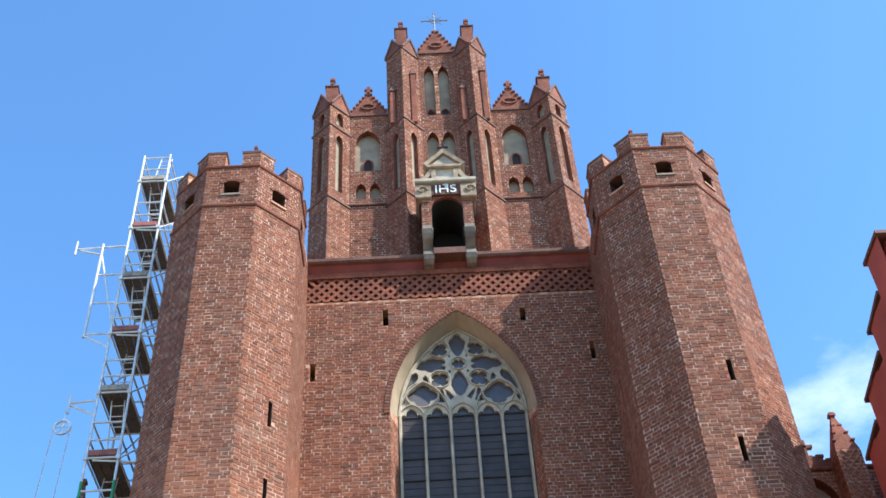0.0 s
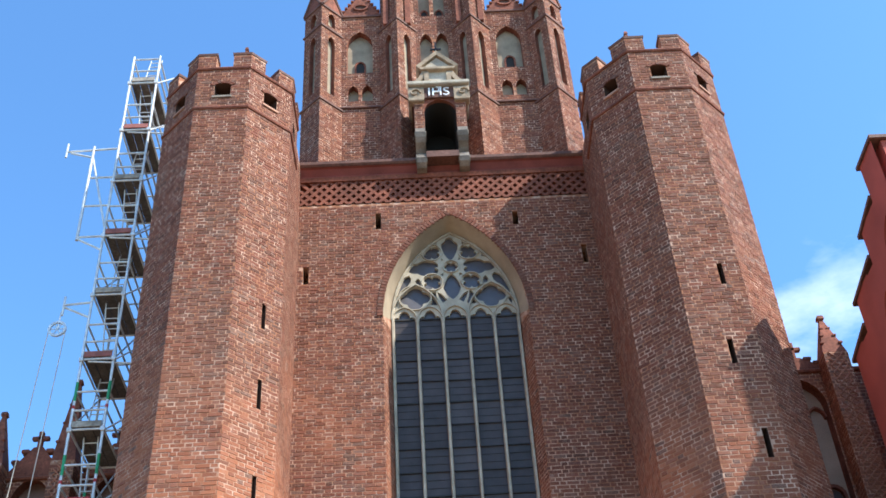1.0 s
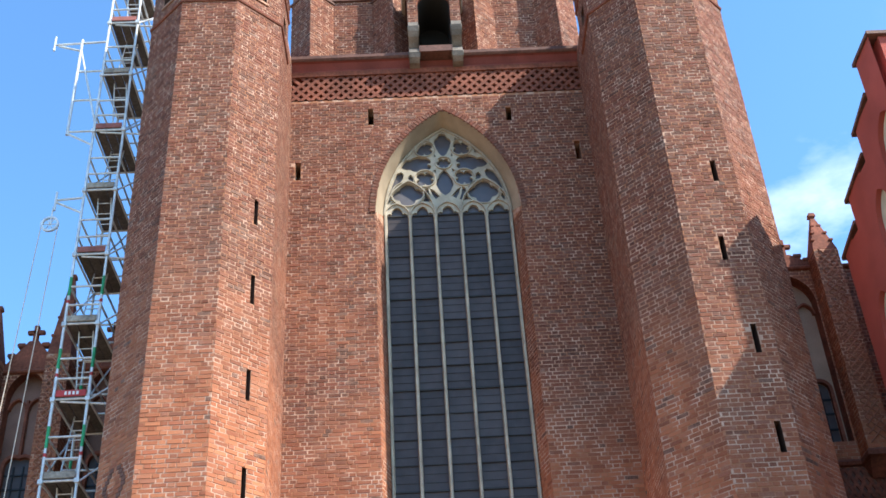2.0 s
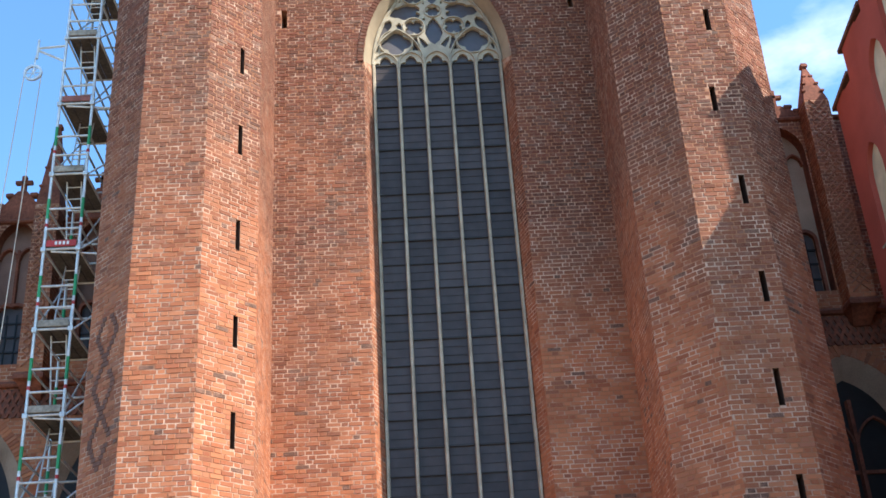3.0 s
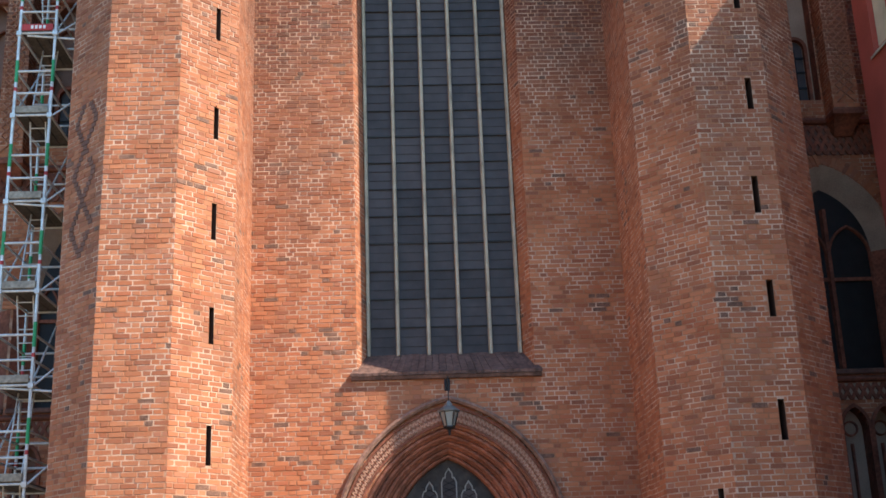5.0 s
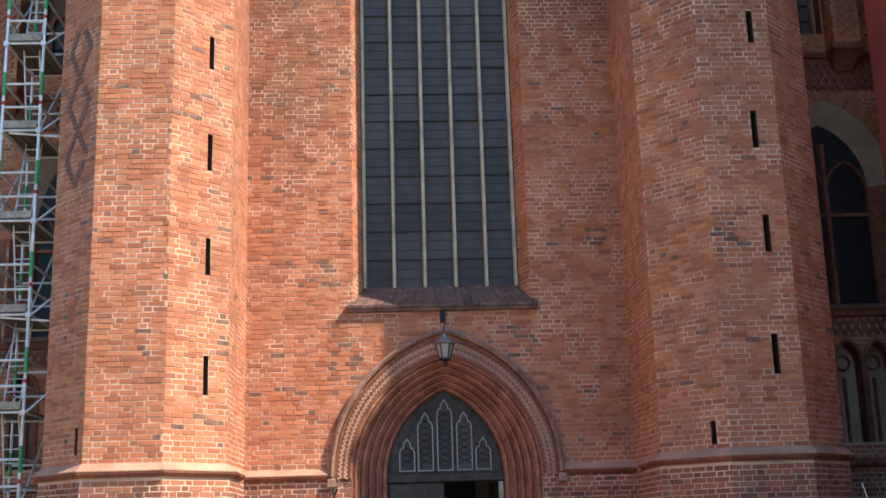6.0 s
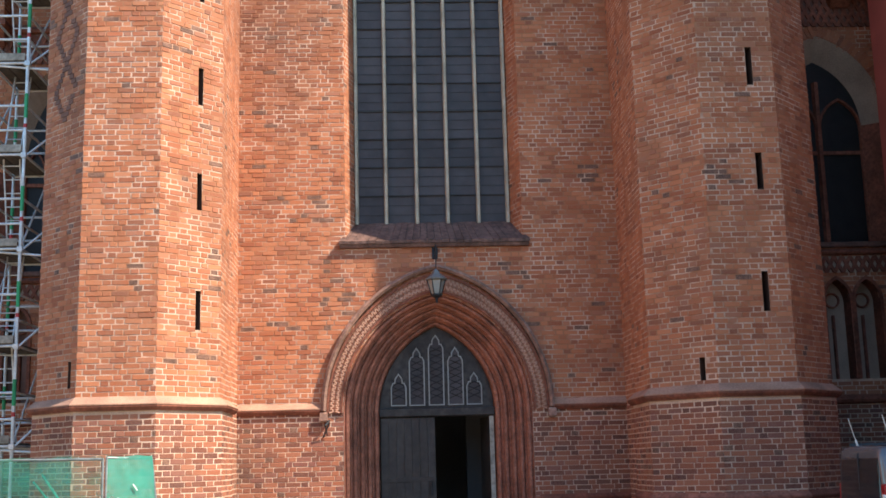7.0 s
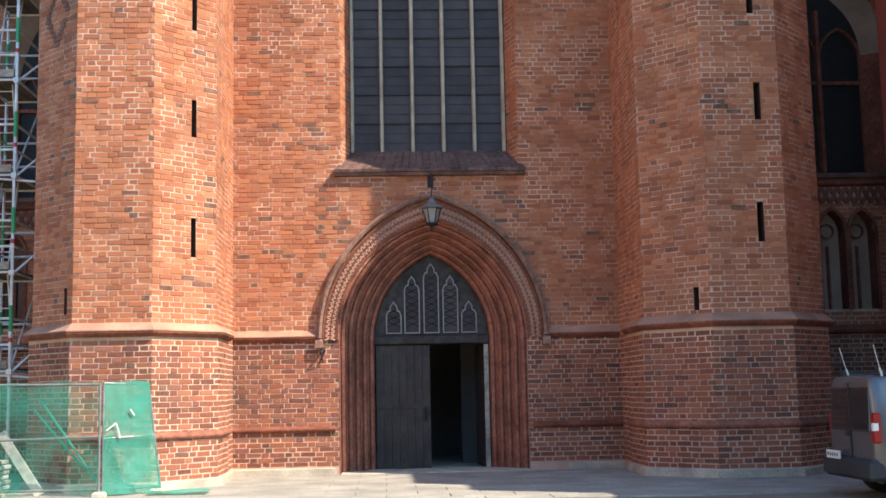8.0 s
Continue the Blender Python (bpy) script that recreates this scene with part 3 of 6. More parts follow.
for i in range(int(2 * HW / pitch) + 4):
    for dr in (-1, 1):
        x0 = -HW + (i - 1) * pitch
        for j in range(6):
            za, zb = Z_FR + j * 0.1417, Z_FR + (j + 1) * 0.1417
            xa, xb = x0 + dr * j * pitch / 2, x0 + dr * (j + 1) * pitch / 2
            if min(xa, xb) < -HW or max(xa, xb) > HW:
                continue
            w = 0.062
            s.loft([[(xa - w, YW + 0.11, za), (xa + w, YW + 0.11, za), (xb + w, YW + 0.11, zb), (xb - w, YW + 0.11, zb)],
                    [(xa - w, YW - 0.015 - 0.003 * dr, za), (xa + w, YW - 0.015 - 0.003 * dr, za), (xb + w, YW - 0.015 - 0.003 * dr, zb), (xb - w, YW - 0.015 - 0.003 * dr, zb)]], True)
stuff(part("lattice_frieze", s, MOULD, facade, "diagonal lattice frieze of red bricks"))
s = Shape()
s.extrude([(YW + 1.0, Z_CO - 0.02), (YW - 0.06, Z_CO - 0.02), (YW - 0.10, Z_CO + 0.10), (YW + 0.0, Z_CO + 0.12), (YW + 1.0, Z_CO + 0.12)], -HW, HW)
part("cornice_bed", s, MOULD, facade)
s = Shape()
s.extrude([(YW + 1.0, Z_CO + 0.125), (YW + 0.01, Z_CO + 0.125), (YW - 0.02, Z_CO + 0.22), (YW - 0.14, Z_CO + 0.38), (YW - 0.2, Z_CO + 0.40), (YW + 1.0, Z_CO + 0.40)], -HW, HW)
part("cornice_cove", s, RENDER_RED, facade, "dark red limewashed cornice cove")
s = Shape()
s.extrude([(YW + 1.2, Z_CO + 0.405), (YW - 0.22, Z_CO + 0.405), (YW - 0.27, Z_CO + 0.46), (YW - 0.27, Z_CO + 0.56), (YW + 0.3, Z_CO + 0.80), (YW + 1.2, Z_CO + 0.82)], -HW, HW)
part("cornice_cap", s, TILE, facade, "weathered brown tiled cornice top")


# ---- corner towers ----
C8, S8 = math.cos(math.pi / 8), math.sin(math.pi / 8)


def octagon(cx, cy, apothem, z):
    r = apothem / C8
    return [(cx + r * math.cos(math.radians(-112.5 + 45 * i)), cy + r * math.sin(math.radians(-112.5 + 45 * i)), z) for i in range(8)]


def ring(cx, cy, profile):
    """A moulding round an octagon from a closed profile of (apothem, z)."""
    s = Shape()
    rings = [octagon(cx, cy, a, z) for a, z in profile]
    s.loft(rings + [rings[0]], False)
    return s


Z_BAND, Z_PAR, Z_TOP = 23.45, 24.92, 25.42


def glazed(parent, o, u, n, w):
    """A chain of lozenges in dark glazed headers, set a little proud of the brickwork."""
    s = Shape()
    for r in range(32):
        z = 2.8 + (r + 53) * COURSE + BED / 2
        ph = (r % 11) / 11.0
        off = 0.36 * (1 - abs(2 * ph - 1))
        for k in (-1, 1):
            a = w / 2 + k * off - 0.066
            P = lambda uu, zz, d: (o[0] + u[0] * uu + n[0] * d, o[1] + u[1] * uu + n[1] * d, zz)
            q = [(a, z), (a + BH, z), (a + BH, z + COURSE - BED), (a, z + COURSE - BED)]
            if (r % 11 or k > 0) and rng.random() > 0.06:
                s.loft([[P(x, y, 0.0) for x, y in q], [P(x, y, 0.016) for x, y in q]], True)
    stuff(part("glazed_pattern", s, GLAZED, parent, "lozenge pattern of dark glazed bricks"))


GLAZED = material("glazed_brick", (0.14, 0.064, 0.044), 0.85, grain=0.3, stain=0.3, bump=0.2)


def tower(name, label, cx, side_len, slits, singles_faces):
    """slits: per face number (0 is the front, counted to the right) rows of (place along the face, z0, z1, half width)."""
    ap = side_len * (1 + math.sqrt(2)) / 2
    cy = YF + ap
    t = thing(name, label, "tower", group="corner towers")
    for fc in range(8):
        ang = math.radians(-90 + 45 * fc)
        n = (math.cos(ang), math.sin(ang))
        u = (-n[1], n[0])
        if n[1] > 0.75:
            continue
        for (apo, z0, z1, lower) in ((ap + 0.05, 0.15, 2.70, True), (ap, 2.8, Z_PAR, False)):
            w = 2 * apo * S8 / C8
            o = (cx + n[0] * apo - u[0] * w / 2, cy + n[1] * apo - u[1] * w / 2)
            holes = [] if lower else [(w / 2 + p - hw, w / 2 + p + hw, a, b) for p, a, b, hw in slits.get(fc, [])]
            if not lower:
                holes.append((w / 2 - 0.21, w / 2 + 0.21, 23.88, 24.36))
            us = sorted({0.0, w} | {h[0] for h in holes} | {h[1] for h in holes})
            zs = sorted({z0, z1} | {h[2] for h in holes} | {h[3] for h in holes})
            P = lambda uu, zz, d=0.0: (o[0] + u[0] * uu - n[0] * d, o[1] + u[1] * uu - n[1] * d, zz)
            s = Shape()
            for ua, ub in zip(us, us[1:]):
                for za, zb in zip(zs, zs[1:]):
                    um, zm = (ua + ub) / 2, (za + zb) / 2
                    if not any(h[0] < um < h[1] and h[2] < zm < h[3] for h in holes):
                        s.quad(P(ua, za), P(ub, za), P(ub, zb), P(ua, zb))
            part("mortar_bed", s, MORTAR, t)
            # Slit and port linings are coloured dark for the shade inside them.
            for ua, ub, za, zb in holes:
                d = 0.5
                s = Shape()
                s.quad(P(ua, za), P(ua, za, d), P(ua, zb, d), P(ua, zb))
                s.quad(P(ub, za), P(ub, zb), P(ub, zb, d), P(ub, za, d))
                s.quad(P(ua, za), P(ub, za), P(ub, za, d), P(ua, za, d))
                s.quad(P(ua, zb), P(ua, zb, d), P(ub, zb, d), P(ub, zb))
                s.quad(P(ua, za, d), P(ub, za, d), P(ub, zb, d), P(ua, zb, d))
                part("recess", s, RECESS, t, "opening lined dark for its shade")
            solid = lambda uu, zz: not any(h[0] < uu < h[1] and h[2] < zz < h[3] for h in holes)
            s, lone = bricks(o, u, n, w, z0, z1, solid, (1.05, 2.4) if lower and fc in singles_faces else None, 0.0022 if fc in (2, 6) else 0.006, 150, 0.0012 if fc in (2, 6) else 0.005)
            if s.v:
                stuff(part("brickwork", s, BRICK, t))
            lay(lone, t, u)
            if fc == 7 and cx < 0 and not lower:
                glazed(t, o, u, n, w)
    part("string_course", ring(cx, cy, [(ap - 0.05, 2.66), (ap + 0.10, 2.67), (ap + 0.15, 2.73), (ap + 0.15, 2.78), (ap, 2.92), (ap - 0.05, 2.92)]), MOULD, t, "projecting moulded brick string course")
    part("weathering", ring(cx, cy, [(ap - 0.02, 2.90), (ap + 0.16, 2.765), (ap + 0.16, 2.785), (ap - 0.02, 2.94)]), WEATHER, t, "pale sloping weathering")
    part("string_course", ring(cx, cy, [(ap, 0.86), (ap + 0.09, 0.87), (ap + 0.12, 0.91), (ap + 0.12, 0.94), (ap + 0.04, 1.02), (ap, 1.02)]), PORTAL_BRICK, t)
    part("plinth_stone", ring(cx, cy, [(ap - 0.1, -0.05), (ap + 0.14, -0.05), (ap + 0.13, 0.14), (ap + 0.05, 0.17), (ap - 0.1, 0.17)]), STONE, t, "pale grey foundation stones")
    # masonry that ties the tower to the front wall
    sx = 1 if cx < 0 else -1
    xf, y0, y1 = cx + sx * ap, cy + side_len / 2 - 0.02, YW + 0.02
    s = Shape()
    s.box(min(xf, cx), max(xf, cx), y0, y1 + 1.0, -0.1, 24.3)
    part("tie_wall", s, MORTAR, t)
    o2, u2 = ((xf, y0), (0, 1)) if sx > 0 else ((xf, y1), (0, -1))
    s, _ = bricks(o2, u2, (sx, 0), y1 - y0, 0.16, 24.2, lambda u_, z_: True, None, 0.0022, 300, 0.0012)
    stuff(part("brickwork", s, BRICK, t))
    for z in (Z_BAND, Z_PAR):
        part("string_course", ring(cx, cy, [(ap - 0.05, z - 0.05), (ap + 0.035, z - 0.045), (ap + 0.055, z), (ap + 0.035, z + 0.04), (ap - 0.05, z + 0.06)]), MOULD, t)
    # parapet walk, merlons bent round each corner
    s = Shape()
    s.loft([octagon(cx, cy, ap - 0.02, Z_PAR - 0.3), octagon(cx, cy, ap - 0.02, Z_PAR + 0.02)], True)
    part("parapet_floor", s, MORTAR, t)
    gap = 0.225
    for i in range(8):
        co, ci = octagon(cx, cy, ap + 0.02, 0), octagon(cx, cy, ap - 0.36, 0)
        def spot(ringpts, k, f):
            a, b = Vector(ringpts[k % 8]), Vector(ringpts[(k + 1) % 8])
            return a.lerp(b, f)
        f = 0.5 - gap / side_len
        fi = 0.5 - gap / (side_len - 0.32)
        plan = [spot(co, i - 1, 1 - f), spot(co, i, 0), spot(co, i, f), spot(ci, i, max(0.1, fi)), spot(ci, i, 0), spot(ci, i - 1, 1 - max(0.1, fi))]
        s = Shape()
        s.loft([[(p.x, p.y, Z_PAR + 0.03) for p in plan], [(p.x, p.y, Z_TOP) for p in plan]], True)
        me = part("merlon", s, MORTAR, t)
        for a, b in ((plan[0], plan[1]), (plan[1], plan[2])):
            d = (b - a)
            ln = d.length
            d.normalize()
            sb, _ = bricks((a.x, a.y), (d.x, d.y), (d.y, -d.x), ln, Z_PAR + 0.05, Z_TOP, lambda u_, z_: True)
            if sb.v:
                stuff(part("brickwork", sb, BRICK, me))
        c = sum((p for p in plan), Vector()) / 6
        s = Shape()
        grow = lambda p, k: c + (p - c) * k
        s.loft([[(grow(p, 1.06).x, grow(p, 1.06).y, Z_TOP) for p in plan], [(grow(p, 1.10).x, grow(p, 1.10).y, Z_TOP + 0.07) for p in plan],
                [(grow(p, 0.7).x, grow(p, 0.7).y, Z_TOP + 0.16) for p in plan]], True)
        part("merlon_cap", s, TILE, me, "sloping tile cap")
    for fc in (7, 0, 1):                           # worn sills under the gun ports
        ang = math.radians(-90 + 45 * fc)
        n = (math.cos(ang), math.sin(ang))
        u = (-n[1], n[0])
        c = (cx + n[0] * (ap + 0.02), cy + n[1] * (ap + 0.02))
        s = Shape()
        q = [(-0.25, -0.02), (0.25, -0.02), (0.25, 0.07), (-0.25, 0.07)]
        s.loft([[(c[0] + u[0] * a - n[0] * b, c[1] + u[1] * a - n[1] * b, z + 0.01 * a) for a, b in q] for z in (23.82, 23.885)], True)
        part("port_sill", s, WEATHER if fc else OLD_STONE, t, "worn port sill")
        for k in range(7):
            s = Shape()
            a0, a1 = math.pi * (0.16 + 0.68 * k / 7 + 0.008), math.pi * (0.16 + 0.68 * (k + 1) / 7 - 0.008)
            q = [(-r * math.cos(a_), 24.20 + r * math.sin(a_) * 0.62) for a_, r in ((a0, 0.25), (a1, 0.25), (a1, 0.37), (a0, 0.37))]
            s.loft([[(c[0] + u[0] * a - n[0] * d, c[1] + u[1] * a - n[1] * d, z) for a, z in q] for d in (0.03, -0.012)], True)
            part("arch_brick", s, BRICK, t)
    return t, cx, cy, ap


LS = [(17.62, 16.91), (15.57, 14.83), (13.25, 12.52), (11.12, 10.41), (9.09, 8.36), (7.04, 6.34), (4.84, 4.12)]
left_slits = {1: [(0.18, b, a, 0.055) for a, b in LS], 7: [(0.45, 3.05, 3.55, 0.05)]}
right_slits = {0: [(p, b, a, 0.06) for p, a, b in ((0.27, 17.68, 17.1), (0.08, 15.64, 15.0), (0.33, 13.42, 12.7), (0.36, 11.23, 10.56), (0.26, 9.19, 8.45), (0.31, 7.14, 6.44), (0.26, 4.92, 4.19))],
               7: [(0.40, 2.98, 3.40, 0.055)]}
tower_l = tower("corner_tower", "octagonal red brick tower with battlements, scaffolding at its side", -5.74, 1.37, left_slits, (0, 1))
tower_r = tower("corner_tower", "octagonal red brick tower with battlements, half in a stepped shadow", 5.58, 1.42, right_slits, (0, 7))


# ---- niches and panels ----
def panel(parent, o, u, n, w, z0, z1, niches=(), depth=0.22, back=None, brick=True, bed=None, mat=None, rise_at=None):
    """A brick face with pointed niches. niches: rows of (centre along u, half width, foot, springing, rise)."""
    P = lambda uu, zz, d=0.0: (o[0] + u[0] * uu - n[0] * d, o[1] + u[1] * uu - n[1] * d, zz)
    top = lambda q, uu: arch_top(uu - q[0], q[1], q[3], q[4])
    cutsu = {0.0, w}
    for q in niches:
        cutsu |= {q[0] - q[1] + 2 * q[1] * i / 10 for i in range(11)}
    cutsu = sorted(c for c in cutsu if -1e-6 <= c <= w + 1e-6)
    s = Shape()
    for a, b in zip(cutsu, cutsu[1:]):
        m = (a + b) / 2
        za, zb = z0, z0
        for q in sorted((q for q in niches if abs(m - q[0]) < q[1]), key=lambda q: q[2]):
            s.quad(P(a, za), P(b, zb), P(b, q[2]), P(a, q[2]))
            za, zb = top(q, a), top(q, b)
        s.quad(P(a, za), P(b, zb), P(b, z1), P(a, z1))
    wall = part("mortar_bed", s, bed or MORTAR, parent)
    for q in niches:
        path = [(q[0] + x, z) for x, z in arch(q[1], q[3], q[4], 8, q[2])]
        s = Shape()
        s.loft([[P(x, z) for x, z in path], [P(x, z, depth) for x, z in path]], False, True)
        part("niche_reveal", s, mat or MOULD, parent)
        s = Shape()
        s.quad(*[P(x, z, depth) for x, z in path])
        part("niche_back", s, back or PLASTER, parent, "pale plastered niche ground")
    if brick:
        ins = lambda uu, zz: not any(abs(uu - q[0]) < q[1] and q[2] < zz < top(q, uu) for q in niches)
        s, _ = bricks(o, u, n, w, z0, z1, ins)
        if s.v:
            stuff(part("brickwork", s, BRICK, parent))
    return wall


def dark_light(parent, x, y, half, z0, z1, rise, name="loophole"):
    """A flat dark pointed sheet standing for a small opening's shade, with a thin brick rim, in a niche."""
    s = Shape()
    path = arch(half, z1, rise, 5, z0)
    s.quad(*[(x + px, y - 0.008, pz) for px, pz in path])
    part(name, s, DARK, parent, "dark pointed sheet for an opening's shade")
    s = Shape()
    s.sweep([(x + px, pz) for px, pz in path], [(-0.005, 0.0), (-0.005, 0.05), (0.05, 0.05), (0.05, 0.0)], y)
    part("opening_rim", s, MOULD, parent)


LEAD = material("grey_lead", (0.035, 0.034, 0.033), 0.7, bump=0.1)

# ---- great window ----
window = thing("window_1", "tall five-light Gothic window with pale tracery and dark leaded glass", "window", "structure")
YT = YW + IN_D                    # plane of the tracery
BAR = [(-0.045, 0.0), (-0.025, 0.10), (0.025, 0.10), (0.045, 0.0), (0.03, -0.1), (-0.03, -0.1)]
LX = [-IN_A + 0.664 * i for i in range(6)]
Z_SILL, Z_HEAD = 6.72, 19.42
for i, x in enumerate(LX):
    s = Shape()
    xx = x + (0.03 if i == 0 else -0.03 if i == 5 else 0)
    s.sweep([(xx, Z_SILL), (xx, Z_HEAD)], BAR, YT)
    part("mullion", s, LIMESTONE, window, "pale weathered stone mullion")
nrow = 20
ph = (Z_HEAD - Z_SILL) / nrow
pane_s = Shape()
pane_s.box(-0.32, 0.32, -0.008, 0.008, 0.003, ph - 0.003)
pane_me = pane_s.mesh("pane", LEADED)
for i in range(5):
    for r in range(nrow):
        ob = new("pane", pane_me)
        ob.parent = window
        ob.matrix_basis = pose((LX[i] + LX[i + 1]) / 2, YT + 0.02 + 0.004 * rng.random(), Z_SILL + r * ph, rng.uniform(-0.7, 0.7), 0, rng.uniform(-0.6, 0.6))
for r in range(nrow + 1):
    s = Shape()
    k = 0.018 if r % 4 == 0 else 0.009
    s.box(-IN_A, IN_A, YT - 0.02 - k / 2, YT + 0.012, Z_SILL + r * ph - k, Z_SILL + r * ph + k)
    part("saddle_bar", s, LEAD, window, "dark iron glazing bar")
# lead lines across each pane row
s = Shape()
for i in range(5):
    for r in range(nrow):
        for k in (1, 2):
            z = Z_SILL + (r + k / 3) * ph
            s.box(LX[i] + 0.04, LX[i + 1] - 0.04, YT + 0.002, YT + 0.01, z - 0.004, z + 0.004)
stuff(part("lead_lines", s, LEAD, window))
s = Shape()
s.quad(*[(x, YT + 0.03, z) for x, z in arch(IN_A, IN_Z, IN_H, 16, Z_HEAD)])
part("tracery_glass", s, LEADED, window, "dark leaded glass behind the tracery")


def bar(path, w, closed=False, d=0.09, label=""):
    s = Shape()
    s.sweep(path, [(-w, 0.0), (-w * 0.5, d), (w * 0.5, d), (w, 0.0), (w * 0.5, -0.06), (-w * 0.5, -0.06)], YT, closed)
    return part("tracery_bar", s, LIMESTONE, window, label)


def foil_path(cx, cz, rx, rz, lobes, turn=0.0):
    out = []
    for i in range(44):
        t = 2 * math.pi * i / 44
        k = 0.62 + 0.38 * abs(math.cos((t - turn) * lobes / 2)) ** 0.5
        out.append((cx + rx * k * math.cos(t), cz + rz * k * math.sin(t)))
    return out


TX = -0.03
mirrored = lambda pts: [(TX + x, z) for x, z in pts] + [(TX - x, z) for x, z in reversed(pts[1:-1])]
holes = [mirrored([(0, 20.89), (0.12, 20.74), (0.20, 20.55), (0.235, 20.38), (0.18, 20.24), (0.13, 20.12), (0, 20.01)]), foil_path(TX, 21.09, 0.185, 0.175, 6),
         mirrored([(0, 22.13), (0.09, 22.09), (0.12, 21.99), (0.20, 21.93), (0.235, 21.82), (0.18, 21.60), (0.10, 21.42), (0, 21.31)])]
for sd in (-1, 1):
    holes += [foil_path(TX + sd * 1.0, 20.09, 0.40, 0.37, 4), foil_path(TX + sd * 0.52, 20.585, 0.255, 0.255, 4, math.pi / 4),
              foil_path(TX + sd * 0.725, 21.08, 0.465, 0.275, 3, 0.0 if sd > 0 else math.pi), foil_path(TX + sd * 0.50, 21.60, 0.25, 0.25, 4, math.pi / 4)]
    for pts in (((1.10, 20.62), (1.24, 20.44), (1.38, 20.30), (1.50, 20.10), (1.53, 20.30), (1.44, 20.56), (1.30, 20.78), (1.14, 20.86), (1.08, 20.76)),
                ((0.16, 20.0), (0.30, 20.20), (0.41, 20.27), (0.36, 20.08), (0.27, 19.90)), ((0.45, 20.28), (0.53, 20.26), (0.56, 20.12), (0.55, 19.98), (0.61, 19.85), (0.46, 19.83), (0.36, 19.88), (0.42, 20.08)),
                ((0.83, 20.50), (0.93, 20.50), (0.98, 20.66), (0.90, 20.76), (0.84, 20.68)),
                ((0.20, 21.32), (0.27, 21.34), (0.23, 21.43)), ((0.21, 20.78), (0.30, 20.84), (0.22, 20.90)),
                ((0.84, 21.42), (0.97, 21.40), (0.86, 21.54)), ((0.34, 21.86), (0.44, 21.86), (0.34, 21.97)),
                ((1.53, 19.78), (1.46, 19.90), (1.46, 20.0), (1.52, 20.03), (1.56, 19.9))):
        holes.append([(TX + sd * x, z) for x, z in pts])
heads = []
for i in range(5):
    c = (LX[i] + LX[i + 1]) / 2
    heads += [(c + x, Z_HEAD - 0.10 + dz) for x, dz in ((-0.29, 0.0), (-0.27, 0.12), (-0.20, 0.17), (-0.15, 0.15), (-0.13, 0.25), (-0.07, 0.33), (0, 0.36), (0.07, 0.33), (0.13, 0.25), (0.15, 0.15), (0.20, 0.17), (0.27, 0.12), (0.29, 0.0))]
rim = arch(IN_A - 0.01, IN_Z, IN_H - 0.02, 18)
outer = [(-IN_A + 0.01, Z_HEAD - 0.10)] + rim + [(IN_A - 0.01, Z_HEAD - 0.10)] + list(reversed(heads))
bm = bmesh.new()
for loop in [outer] + holes:
    vs = [bm.verts.new((x, YT - 0.05, z)) for x, z in loop]
    for p, q in zip(vs, vs[1:] + vs[:1]):
        bm.edges.new((p, q))
bmesh.ops.triangle_fill(bm, use_beauty=True, edges=bm.edges[:])
made = bmesh.ops.extrude_face_region(bm, geom=bm.faces[:])
bmesh.ops.translate(bm, vec=(0, 0.13, 0), verts=[e for e in made["geom"] if isinstance(e, bmesh.types.BMVert)])
bmesh.ops.recalc_face_normals(bm, faces=bm.faces[:])
me = bpy.data.meshes.new("tracery_web")
bm.to_mesh(me)
bm.free()
me.materials.append(LIMESTONE)
web = new("tracery_web", me)
web.parent = window
web["label"] = "pale stone tracery with foiled openings"
bar(arch(IN_A - 0.03, IN_Z, IN_H - 0.04, 18, Z_HEAD), 0.05)
for i in range(5):
    c = (LX[i] + LX[i + 1]) / 2
    bar([(c + x, z) for x, z in arch(0.32, Z_HEAD - 0.02, 0.38, 7)], 0.022, d=0.10)
for sd in (-1, 1):
    bar([(sd * 0.996 + x, z) for x, z in arch(0.664, Z_HEAD, 1.1, 10)], 0.028, d=0.11)
for hcx, hcz, hrx, hrz in [(TX, 21.09, 0.215, 0.205)] + [(TX + sd * a_, b_, c_, d_) for sd in (-1, 1) for a_, b_, c_, d_ in ((1.0, 20.09, 0.43, 0.40), (0.52, 20.585, 0.28, 0.28), (0.50, 21.60, 0.275, 0.275))]:
    bar(list(reversed([(hcx + hrx * math.cos(2 * math.pi * i / 32), hcz + hrz * math.sin(2 * math.pi * i / 32)) for i in range(32)])), 0.02, True, 0.095)
# dark box behind the glass, standing for the shade of the closed interior
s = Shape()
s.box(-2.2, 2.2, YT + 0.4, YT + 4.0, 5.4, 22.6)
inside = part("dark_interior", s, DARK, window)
inside.location.y = 0.15

# ---- portal ----
portal = thing("portal", "deep pointed church portal of moulded red brick orders", "portal", "structure")
rows = []
orders = 5
